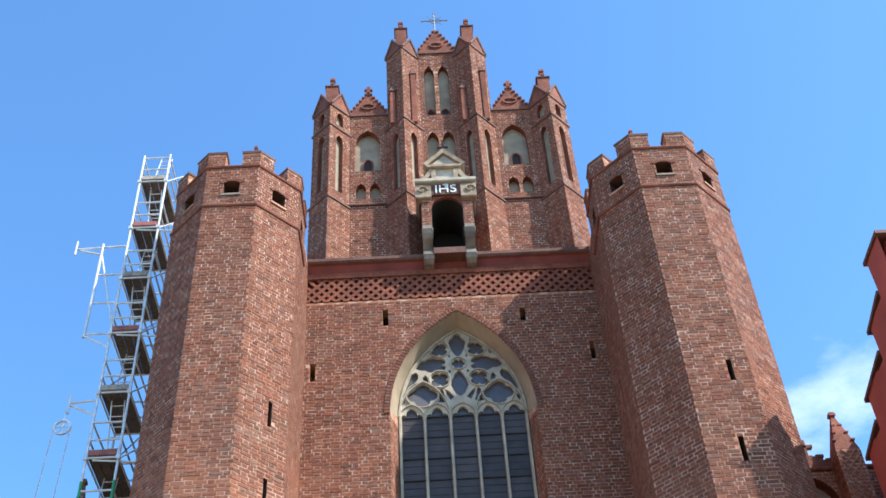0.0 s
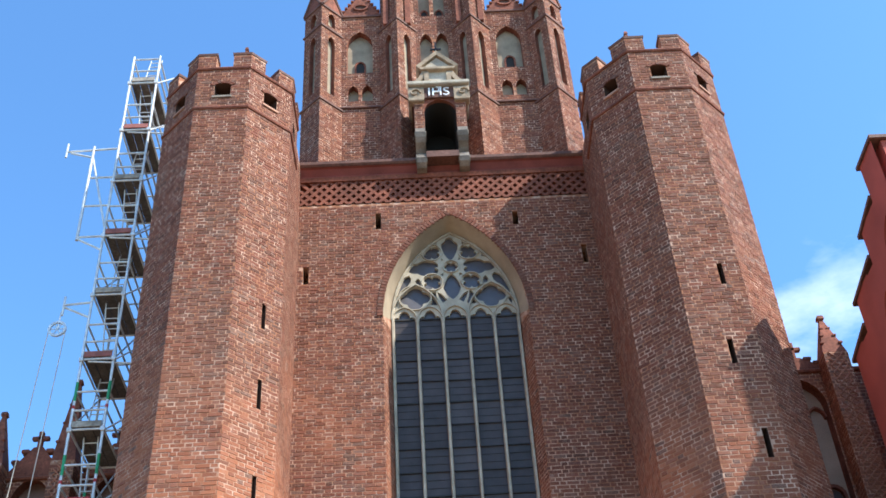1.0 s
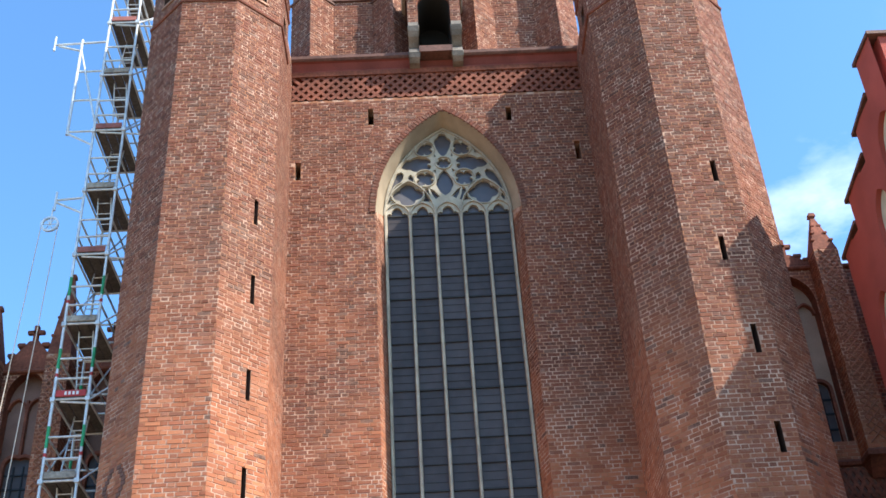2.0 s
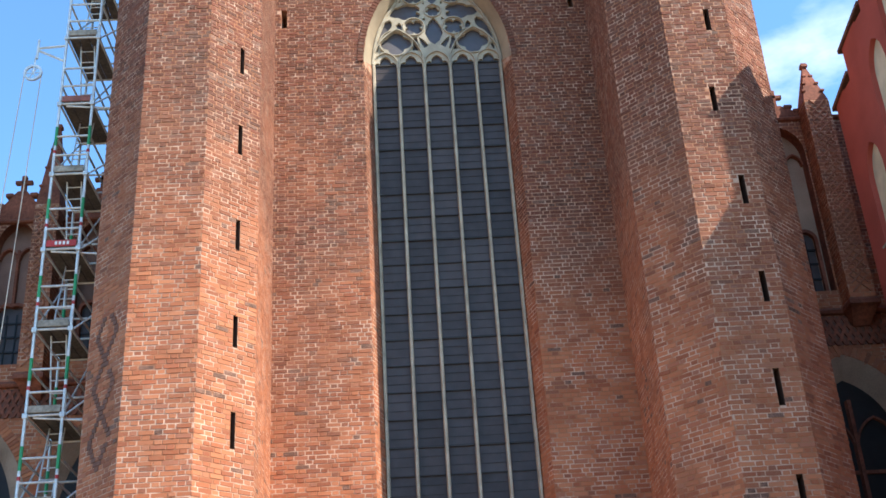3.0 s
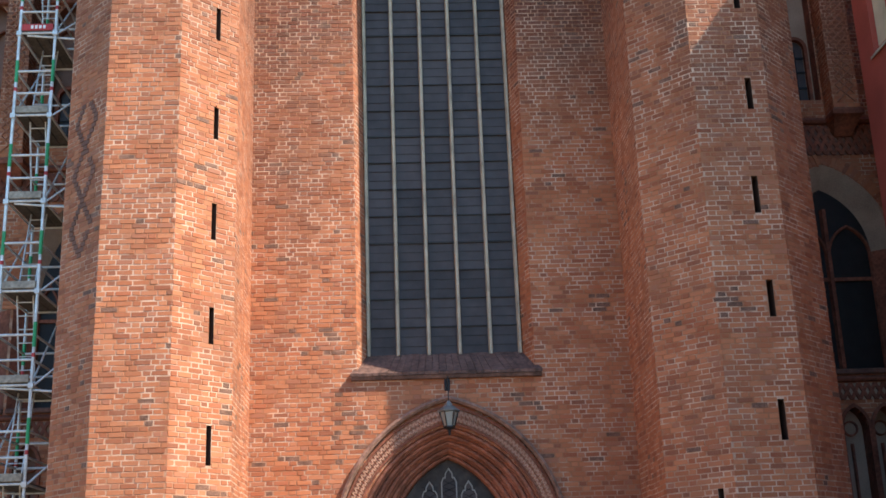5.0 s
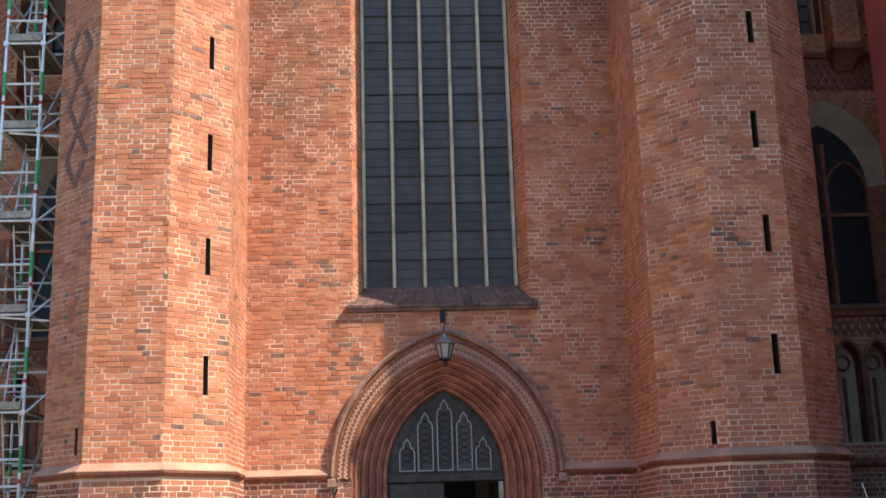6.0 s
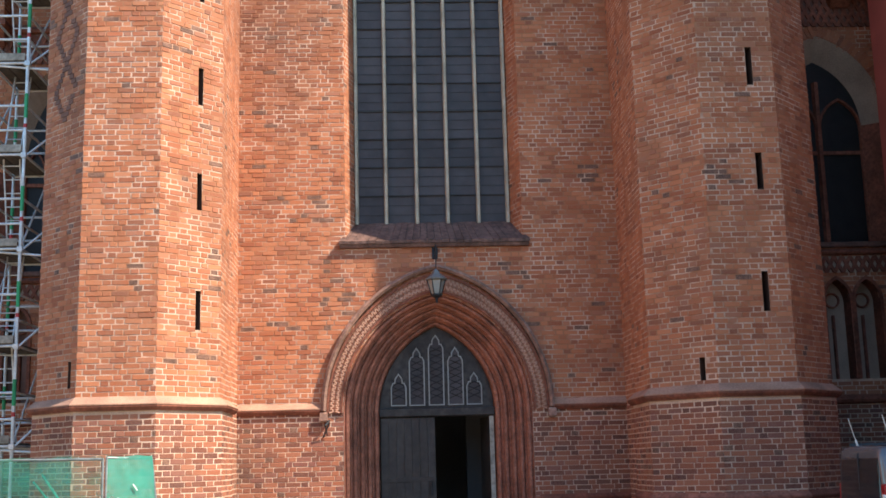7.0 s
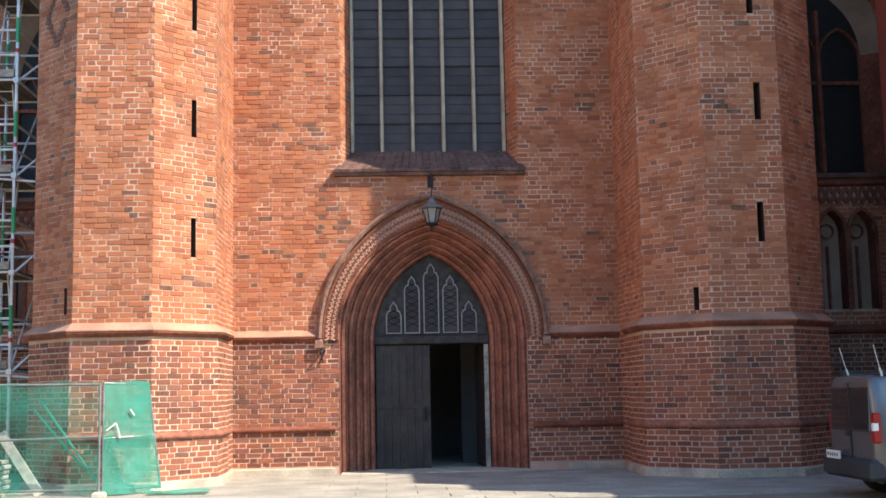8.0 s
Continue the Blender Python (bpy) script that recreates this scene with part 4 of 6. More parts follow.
for i in range(orders):
    f0, f1 = i / orders, (i + 1) / orders
    a0, a1 = POR_A + (DOOR_A - POR_A) * f0, POR_A + (DOOR_A - POR_A) * f1
    d0, d1 = -0.01 + (DOOR_D + 0.01) * f0, -0.01 + (DOOR_D + 0.01) * f1
    da, dd = a0 - a1, d1 - d0
    rows += [(a0, d0), (a0 - 0.10 * da, d0), (a0 - 0.16 * da, d0 + 0.25 * dd)]
    for k in range(6):                       # a roll between two fillets
        t = math.pi * 1.15 * k / 5 - 0.25
        rows.append((a0 - da * (0.52 - 0.34 * math.cos(t)), d0 + dd * (0.50 - 0.34 * math.sin(t))))
    rows += [(a0 - 0.9 * da, d0 + 0.80 * dd), (a0 - 0.92 * da, d1)]
rows.append((DOOR_A, DOOR_D + 0.2))
rings = []
for a, d in rows:
    f = (POR_A - a) / (POR_A - DOOR_A)
    rings.append([(x, YW + d, z) for x, z in arch(a, POR_Z + 0.02 * f, POR_H + (DOOR_H - POR_H) * f, 16, 0.0)])
s = Shape()
s.loft(rings, False, False)
part("brick_orders", s, PORTAL_BRICK, portal, "stepped roll mouldings of orange-red brick")
# decorated band and hood
band_o, band_i = arch(2.28, 2.70, 2.86, 24), arch(1.95, 2.70, 2.45, 24)
s = Shape()
s.loft([[(x, YW + 0.0, z) for x, z in band_o], [(x, YW - 0.035, z) for x, z in band_o], [(x, YW - 0.035, z) for x, z in band_i], [(x, YW + 0.0, z) for x, z in band_i]], False, False)
part("band_ground", s, BAND, portal, "flat arch band")
for nm, pth, rad in (("band_edge", arch(2.255, 2.70, 2.83, 24), 0.022), ("band_edge", arch(1.975, 2.70, 2.48, 24), 0.022)):
    s = Shape()
    s.sweep(pth, [(-rad, 0.03), (-rad, 0.065), (rad, 0.065), (rad, 0.03)], YW)
    part(nm, s, MOULD, portal)
s = Shape()
mid_o, mid_i = arch(2.22, 2.70, 2.79, 40), arch(2.01, 2.70, 2.52, 40)
for i in range(len(mid_o) - 1):
    for A, Bp in ((mid_o[i], mid_i[i + 1]), (mid_i[i], mid_o[i + 1])):
        dx, dz = Bp[0] - A[0], Bp[1] - A[1]
        ln = math.hypot(dx, dz)
        nx, nz = -dz / ln * 0.014, dx / ln * 0.014
        q = [(A[0] + nx, A[1] + nz), (Bp[0] + nx, Bp[1] + nz), (Bp[0] - nx, Bp[1] - nz), (A[0] - nx, A[1] - nz)]
        s.loft([[(x, YW - 0.034, z) for x, z in q], [(x, YW - 0.06, z) for x, z in q]], True)
PALE_BRICK = material("pale_ornament_brick", (0.46, 0.24, 0.16), 0.9, grain=0.2, stain=0.25, bump=0.3)
stuff(part("interlace_relief", s, PALE_BRICK, portal, "interlaced relief ornament"))
s = Shape()
s.sweep(arch(2.33, 2.74, 2.93, 24), [(-0.05, 0.0), (-0.05, 0.12), (0.0, 0.16), (0.05, 0.13), (0.07, 0.0)], YW)
part("hood_mould", s, HOOD, portal, "projecting dark hood mould")
for sx in (-1, 1):
    s = Shape()
    s.box(sx * 2.33 - 0.08, sx * 2.33 + 0.08, YW - 0.14, YW + 0.02, 2.52, 2.72, bevel=0.03)
    part("hood_stop", s, HOOD, portal)

# door: one leaf shut, one leaf open inwards, glazed head above
door = thing("door_1", "dark oak church double door, one leaf open, under a traceried fanlight", "door", "structure")
YD = YW + DOOR_D


def leaf(m, name):
    s = Shape()
    for i in range(7):
        s.box(0.0 + 0.163 * i + 0.003, 0.163 * (i + 1) - 0.003, 0, 0.055, 0.02, 2.60, bevel=0.006)
    lf = part(name, s, OAK, door, "dark oak plank leaf")
    lf.matrix_basis = m
    s = Shape()
    s.box(0.02, 1.12, -0.012, 0.003, 1.27, 1.36, bevel=0.004)
    part("rail", s, OAK, lf)
    s = Shape()
    s.tube((1.04, -0.05, 1.05), (1.04, -0.05, 1.25), 0.014)
    s.box(1.02, 1.06, -0.05, 0.0, 1.0, 1.3)
    part("handle", s, IRON, lf)
    return lf


leaf(pose(-1.19, YD + 0.02, 0.0), "door_leaf")
open_leaf = leaf(pose(1.17, YD + 0.03, 0.0, 0, 0, 96), "door_leaf")
s = Shape()
s.box(-0.03, 0.0, -0.02, 0.075, 0.02, 2.60, bevel=0.008)
part("leaf_edge", s, PLANK, open_leaf, "grey edge strip of the open leaf")
s = Shape()
s.box(-DOOR_A, DOOR_A, YD - 0.04, YD + 0.16, 2.62, 2.80, bevel=0.02)
part("transom", s, OAK, door, "heavy dark transom")
s = Shape()
s.quad(*[(x, YD + 0.06, z) for x, z in arch(DOOR_A, DOOR_Z, DOOR_H, 14, 2.72)])
part("fanlight_panel", s, OAK, door, "dark boarded fanlight")
OUTLINE = material("pale_lead_outline", (0.27, 0.26, 0.24), 0.6, bump=0.1)
for x, hw, zt, rr in ((-0.80, 0.155, 3.24, 0.27), (-0.41, 0.155, 3.78, 0.27), (0.0, 0.155, 4.05, 0.27), (0.41, 0.155, 3.78, 0.27), (0.80, 0.155, 3.24, 0.27)):
    path = [(x - hw, 2.86), (x - hw, zt), (x - hw * 0.75, zt + 0.09), (x - hw * 0.5, zt + 0.09), (x - hw * 0.45, zt + 0.18), (x, zt + 0.28),
            (x + hw * 0.45, zt + 0.18), (x + hw * 0.5, zt + 0.09), (x + hw * 0.75, zt + 0.09), (x + hw, zt), (x + hw, 2.86)]
    s = Shape()
    s.sweep(path, [(-0.012, 0.0), (-0.012, 0.03), (0.012, 0.03), (0.012, 0.0)], YD + 0.055, True)
    part("lancet_frame", s, OUTLINE, door, "pale lancet frame")
    s = Shape()
    s.quad(*[(px, YD + 0.05, pz) for px, pz in path])
    part("lancet_glass", s, LEADED, door)
    s = Shape()
    for k in range(9):
        z = 2.98 + k * 0.14
        if z < zt + 0.05:
            for q in (-1, 1):
                s.tube((x - hw * q, YD + 0.045, z), (x + hw * q, YD + 0.045, z + 0.14), 0.006, 4)
    part("lancet_lead", s, IRON, door)
# dim vestibule
vest = thing("vestibule", "dim limewashed vestibule behind the church door", "room", "structure")
s = Shape()
y0, y1 = YD + 0.2, YD + 5.5
s.quad((-1.5, y0, 0.0), (1.5, y0, 0.0), (1.5, y1, 0.0), (-1.5, y1, 0.0))
part("vestibule_floor", s, STONE, vest)
s = Shape()
s.quad((-1.5, y0, 0), (-1.5, y1, 0), (-1.5, y1, 4.8), (-1.5, y0, 4.8))
s.quad((1.5, y0, 0), (1.5, y1, 0), (1.5, y1, 4.8), (1.5, y0, 4.8))
s.quad((-1.5, y0, 4.8), (1.5, y0, 4.8), (1.5, y1, 4.8), (-1.5, y1, 4.8))
s.quad((-1.5, y1, 0), (1.5, y1, 0), (1.5, y1, 4.8), (-1.5, y1, 4.8))
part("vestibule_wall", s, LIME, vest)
# Added pier stands in for a lighter stretch of the inner wall.
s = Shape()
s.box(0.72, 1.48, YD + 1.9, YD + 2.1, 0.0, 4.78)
part("inner_pier", s, PIER_LIME, vest, "inner pier added for a wall stretch, its limewash dimmed")

# ---- lantern over the portal ----
lamp = thing("lantern", "grey metal lantern hanging on an iron bracket over the portal", "lantern", at=(0, 0, 0))
YL = YW - 0.45
s = Shape()
s.box(-0.06, 0.06, YW - 0.03, YW + 0.0, 5.84, 6.14, bevel=0.01)
part("wall_plate", s, IRON, lamp)
s = Shape()
s.tube((0, YW - 0.02, 6.05), (0, YL, 6.05), 0.018)
s.tube((0, YW - 0.02, 5.86), (0, YL + 0.1, 6.05), 0.012)
part("bracket", s, IRON, lamp)
s = Shape()
s.tube((0, YL, 6.07), (0, YL, 5.50), 0.012)
part("hanger", s, IRON, lamp)
hexr = lambda r, z: [(r * math.cos(math.pi / 3 * i), YL + r * math.sin(math.pi / 3 * i), z) for i in range(6)]
s = Shape()
s.loft([hexr(0.225, 5.33), hexr(0.235, 5.35), hexr(0.09, 5.46), hexr(0.065, 5.52), hexr(0.015, 5.56)], True)
part("lantern_hood", s, GREY_IRON, lamp, "grey metal hood")
s = Shape()
s.loft([hexr(0.18, 5.32), hexr(0.10, 5.04)], True)
part("lantern_glass", s, glass_material("lantern_glass", (0.22, 0.22, 0.20), 0.2), lamp, "milky lantern glass")
s = Shape()
top_r, bot_r = hexr(0.19, 5.33), hexr(0.108, 5.04)
for a, b in zip(top_r, bot_r):
    s.tube(a, b, 0.012, 5)
s.loft([hexr(0.12, 5.04), hexr(0.12, 5.01), hexr(0.035, 4.96), hexr(0.02, 4.86)], True)
part("lantern_frame", s, IRON, lamp)

# small iron fitting and cable by the portal
s = Shape()
s.tube((-2.22, YW - 0.05, 2.55), (-2.30, YW - 0.16, 2.44), 0.025)
s.tube((-2.30, YW - 0.16, 2.44), (-2.26, YW - 0.05, 2.25), 0.012)
s.tube((-2.22, YW - 0.02, 2.50), (-2.34, YW - 0.02, 2.22), 0.014)
tagged(new("wall_lamp_bracket", s.mesh("wall_lamp_bracket", IRON)), "small black iron fitting fixed beside the portal arch", "bracket")


# ---- gable ----
gable = thing("gable", "stepped Gothic brick gable with diamond piers, plastered niches and pinnacles", "gable")
YG = 25.0


def crockets(s, pts, r=0.055, y=YG):
    for x, z in pts:
        s.box(x - r, x + r, y - r - 0.05, y + r - 0.05, z - r, z + r, bevel=0.02)


def finial(parent, x, y, z, k=1.0, mat=None):
    s = Shape()
    for dx, dy in ((1, 0), (-1, 0), (0, 1), (0, -1)):
        s.box(x + dx * 0.17 * k - 0.06 * k, x + dx * 0.17 * k + 0.06 * k, y + dy * 0.17 * k - 0.06 * k, y + dy * 0.17 * k + 0.06 * k, z + 0.02, z + 0.16 * k, bevel=0.02)
    s.loft([[(x + dx * r, y + dy * r, zz) for dx, dy in ((-1, -1), (1, -1), (1, 1), (-1, 1))] for r, zz in ((0.17 * k, z), (0.12 * k, z + 0.12 * k), (0.07 * k, z + 0.2 * k), (0.05 * k, z + 0.40 * k), (0.09 * k, z + 0.45 * k), (0.08 * k, z + 0.56 * k), (0.03, z + 0.64 * k))], True)
    part("finial", s, mat or MOULD, parent, "small red brick finial")


def pier(x, stages, top_block, name="gable_pier"):
    """A diamond-plan pier; stages: rows of (half diagonal, z0, z1, niche foot or None, niche springing)."""
    core = Shape()
    core.loft([[(x - r, YG, z), (x, YG - r, z), (x + r, YG, z), (x, YG + r, z)] for r, z in ((stages[-1][0] - 0.26, 24.5), (stages[-1][0] - 0.26, stages[-1][2]))], True)
    p = part(name, core, MORTAR, gable, "diamond-plan brick pier with a pinnacle")
    for hd, z0, z1, nf, ns in stages:
        L0 = hd * math.sqrt(2)
        k = math.sqrt(0.5)
        for o, u, n in (((x - hd, YG), (k, -k), (-k, -k)), ((x, YG - hd), (k, k), (k, -k))):
            nich = [(L0 / 2, 0.14, nf, ns, 0.26)] if nf else []
            panel(p, o, u, n, L0, z0, z1, nich, depth=0.16)
        s = Shape()
        d = lambda r, z: [(x - r, YG, z), (x, YG - r, z), (x + r, YG, z), (x, YG + r, z)]
        s.loft([d(hd - 0.02, z1 - 0.04), d(hd + 0.06, z1 - 0.02), d(hd + 0.07, z1 + 0.04), d(hd - 0.06, z1 + 0.16)], True)
        part("weathering", s, TILE, p, "sloped tile offset")
    hd, z1 = stages[-1][0], stages[-1][2]
    # gablets on the two front faces, then a block and finial
    k = math.sqrt(0.5)
    for o, u, n in (((x - hd, YG), (k, -k), (-k, -k)), ((x, YG - hd), (k, k), (k, -k))):
        L0 = hd * math.sqrt(2)
        P = lambda uu, zz, dd: (o[0] + u[0] * uu - n[0] * dd, o[1] + u[1] * uu - n[1] * dd, zz)
        s = Shape()
        tri = [(0.0, z1 + 0.03), (L0, z1 + 0.03), (L0 / 2, z1 + 0.03 + L0 * 0.95)]
        s.loft([[P(a, b, -0.04) for a, b in tri], [P(a, b, 0.55) for a, b in tri]], True)
        part("gablet", s, MOULD, p, "steep little gable")
        s = Shape()
        for a, b in ((tri[0], tri[2]), (tri[1], tri[2])):
            s.tube(P(a[0], a[1], -0.05), P(b[0], b[1], -0.05), 0.045, 6)
        part("gablet_coping", s, TILE, p)
    b0, b1 = top_block
    s = Shape()
    s.box(x - 0.20, x + 0.20, YG - 0.22, YG + 0.18, z1, b1, bevel=0.02)
    part("pinnacle_block", s, MOULD, p)
    s = Shape()
    s.box(x - 0.24, x + 0.24, YG - 0.26, YG + 0.22, b1, b1 + 0.07, bevel=0.02)
    part("pinnacle_cap", s, TILE, p)
    finial(p, x, YG - 0.02, b1 + 0.08, 1.0)
    return p


for x in (-3.64, 3.6):
    pier(x, [(0.63, 24.5, 27.7, None, None), (0.60, 27.8, 31.15, 28.15, 30.6), (0.60, 31.25, 32.15, 31.35, 31.75)], (32.6, 33.55))
for x in (-1.22, 1.17):
    pier(x, [(0.63, 24.5, 27.7, None, None), (0.60, 27.8, 31.3, 28.15, 30.6), (0.55, 31.4, 35.2, None, None)], (36.0, 36.75))
    # slim attached shafts with their own little caps
    for dx, zt in ((-0.36, 33.0), (0.36, 33.9)):
        s = Shape()
        s.box(x + dx - 0.085, x + dx + 0.085, YG - 0.36, YG, 31.35, zt, bevel=0.02)
        shaft = part("attached_shaft", s, MOULD, gable, "slim brick shaft with a capped top")
        s = Shape()
        s.loft([[(x + dx - 0.11, YG - 0.39, zt), (x + dx + 0.11, YG - 0.39, zt), (x + dx + 0.11, YG, zt), (x + dx - 0.11, YG, zt)], [(x + dx - 0.01, YG - 0.3, zt + 0.4), (x + dx + 0.01, YG - 0.3, zt + 0.4), (x + dx + 0.01, YG, zt + 0.4), (x + dx - 0.01, YG, zt + 0.4)]], True)
        part("shaft_cap", s, TILE, shaft)
XG = -0.05
for x0, w, zt, niches in ((-3.35, 1.8, 32.12, [(0.90, 0.41, 29.38, 30.75, 0.66), (0.68, 0.165, 28.12, 28.56, 0.28), (1.12, 0.165, 28.12, 28.56, 0.28)]),
                          (1.5, 1.75, 32.12, [(0.86, 0.41, 29.38, 30.75, 0.66), (0.65, 0.17, 28.12, 28.56, 0.28), (1.09, 0.17, 28.12, 28.56, 0.28)]),
                          (-0.85, 1.6, 35.45, [(0.54, 0.185, 32.05, 34.3, 0.46), (1.04, 0.185, 32.05, 34.3, 0.46), (0.54, 0.20, 29.5, 30.75, 0.45), (1.06, 0.20, 29.5, 30.75, 0.45)])):
    panel(gable, (x0, YG), (1, 0), (0, -1), w, 24.5, zt, niches)
    s = Shape()
    s.box(x0, x0 + w, YG - 0.001 + 0.26, YG + 0.9, 24.3, zt)
    part("gable_core", s, MORTAR, gable)
    s = Shape()
    s.extrude([(YG + 0.02, 27.78), (YG - 0.07, 27.80), (YG - 0.07, 27.85), (YG + 0.02, 27.95)], x0 + 0.1, x0 + w - 0.1)
    part("string_course", s, TILE, gable)
    s = Shape()
    s.box(x0 + 0.05, x0 + w - 0.05, YG - 0.06, YG + 0.5, zt, zt + 0.09, bevel=0.015)
    part("coping", s, TILE, gable)
for x, hw, nz in ((-2.45, 0.13, 29.4), (2.36, 0.13, 29.4), (-0.31, 0.10, 32.07), (0.19, 0.10, 32.07)):
    dark_light(gable, x, YG + 0.22, hw, nz, nz + (0.55 if nz < 30 else 0.32), 0.17)
for cx, hw, zb, za in ((-2.41, 0.66, 32.21, 33.36), (2.38, 0.62, 32.21, 33.36), (0.02, 0.70, 35.54, 36.85)):
    s = Shape()
    tri = [(cx - hw, zb), (cx + hw, zb), (cx, za)]
    s.loft([[(x, YG - 0.05, z) for x, z in tri], [(x, YG + 0.3, z) for x, z in tri]], True)
    g = part("bay_gablet", s, MOULD, gable, "stepped brick gablet with an oval eye")
    s = Shape()
    ov = [(cx + 0.22 * math.cos(2 * math.pi * i / 20), zb + 0.36 + 0.13 * math.sin(2 * math.pi * i / 20)) for i in range(20)]
    s.sweep(list(reversed(ov)), [(-0.03, 0.0), (-0.03, 0.05), (0.03, 0.05), (0.03, 0.0)], YG - 0.05, True)
    part("eye_rim", s, MOULD, g)
    # Flat dark oval stands for the shade inside the eye.
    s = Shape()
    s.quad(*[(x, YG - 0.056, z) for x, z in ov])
    part("eye_ground", s, RECESS, g, "dark oval sheet for the eye's shade")
    for k in range(1, 7):
        f = k / 6.6
        for sx in (-1, 1):
            s = Shape()
            crockets(s, [(cx + sx * (hw * (1 - f) + 0.02), zb + (za - zb) * f)], 0.05)
            part("crocket", s, MOULD, g)
    if cx < -1 or cx > 1:
        s = Shape()
        s.box(cx - 0.06, cx + 0.06, YG - 0.1, YG + 0.04, za - 0.05, za + 0.3, bevel=0.02)
        s.box(cx - 0.14, cx + 0.14, YG - 0.08, YG + 0.02, za + 0.1, za + 0.2, bevel=0.02)
        part("finial", s, MOULD, g)
s = Shape()
s.tube((0.02, YG, 36.8), (0.02, YG, 37.95), 0.022)
s.tube((-0.42, YG, 37.5), (0.46, YG, 37.5), 0.02)
for dx, dz in ((-0.25, 0.0), (0.29, 0.0)):
    s.tube((0.02, YG, 37.72), (0.02 + dx, YG, 37.5), 0.012, 5)
    s.tube((0.02, YG, 37.3), (0.02 + dx, YG, 37.5), 0.012, 5)
    for dz in (-0.26, 0.26):
        s.tube((0.02, YG, 37.5), (0.02 + dx * 0.95, YG, 37.5 + dz), 0.010, 5)
for px_, pz_ in ((-0.42, 37.5), (0.46, 37.5), (0.02, 37.95)):
    s.box(px_ - 0.045, px_ + 0.045, YG - 0.02, YG + 0.02, pz_ - 0.045, pz_ + 0.045, bevel=0.012)
tagged(new("gable_cross", s.mesh("gable_cross", GREY_IRON)), "wrought iron cross standing on the gable's top", "cross")

# ---- stone bay over the cornice ----
bay = thing("gable_bay", "small projecting bell bay with pale scrolled pediment and consoles", "bay")
XB, YB = -0.07, 23.35
for sx in (-1, 1):
    xc = XB + sx * 0.60
    prof = [(0.62, 23.62), (0.36, 23.66), (0.22, 23.78), (0.16, 23.95), (0.20, 24.12), (0.32, 24.24), (0.36, 24.36), (0.26, 24.48), (0.10, 24.60), (0.0, 24.76), (-0.06, 24.94), (-0.05, 25.10), (0.02, 25.20)]
    prof = [(a, 25.2 - (25.2 - z) * 0.80) for a, z in prof]
    poly = [(YB + a, z) for a, z in prof] + [(24.6, 25.22), (24.6, 23.94)]
    s = Shape()
    s.loft([[(xc - 0.14, y, z) for y, z in poly], [(xc + 0.14, y, z) for y, z in poly]], True)
    c = part("console", s, OLD_STONE, bay, "grey scrolled stone console")
    for yy, zz, rr in ((YB + 0.16, 25.0, 0.15), (YB + 0.30, 24.2, 0.11)):
        s = Shape()
        s.tube((xc - 0.165, yy, zz), (xc + 0.165, yy, zz), rr, 14)
        part("scroll", s, OLD_STONE, c)
    s = Shape()
    s.box(xc - 0.14, xc + 0.14, YB + 0.05, 24.9, 25.22, 26.25)
    part("bay_pier_core", s, MORTAR, bay)
    for o, u, n, w in (((xc - 0.14, YB + 0.05), (1, 0), (0, -1), 0.28), ((xc + 0.14, YB + 0.05), (0, 1), (1, 0), 1.5), ((xc - 0.14, 24.9), (0, -1), (-1, 0), 1.5)):
        sb, _ = bricks(o, u, n, w, 25.22, 26.25, lambda a, b: True)
        stuff(part("brickwork", sb, BRICK, bay))
s = Shape()
path = [(XB + x, z) for x, z in arch(0.46, 25.9, 0.47, 10)]
top_line = [(x, 26.6) for x, z in path]
s.loft([[(x, YB + 0.06, z) for x, z in path], [(x, YB + 0.06, z) for x, z in top_line]], False, False)
s.loft([[(x, YB + 0.06, z) for x, z in path], [(x, 24.8, z) for x, z in path]], False, False)
part("bay_arch", s, MOULD, bay)
s = Shape()
s.box(XB - 0.46, XB + 0.46, YB + 0.15, 24.95, 24.2, 24.42)
part("bay_sill", s, TILE, bay)
# Dark lining: the deep bay's shade is put into its colour.
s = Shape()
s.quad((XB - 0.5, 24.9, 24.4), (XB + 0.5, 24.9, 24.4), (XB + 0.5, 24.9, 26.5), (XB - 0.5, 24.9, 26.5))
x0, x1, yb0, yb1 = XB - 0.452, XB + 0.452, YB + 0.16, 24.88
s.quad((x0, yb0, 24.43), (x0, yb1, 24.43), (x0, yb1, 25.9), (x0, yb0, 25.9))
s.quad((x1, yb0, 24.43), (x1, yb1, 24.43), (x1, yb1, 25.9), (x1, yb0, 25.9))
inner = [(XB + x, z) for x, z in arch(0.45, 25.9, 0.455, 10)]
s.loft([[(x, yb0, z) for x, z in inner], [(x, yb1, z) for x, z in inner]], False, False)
part("bay_back", s, DARK, bay, "bay lining coloured dark for its shade")
s = Shape()
s.box(XB - 0.80, XB + 0.80, YB - 0.02, 24.9, 26.40, 26.82, bevel=0.01)
part("entablature", s, TILE, bay, "red frieze with white letters")
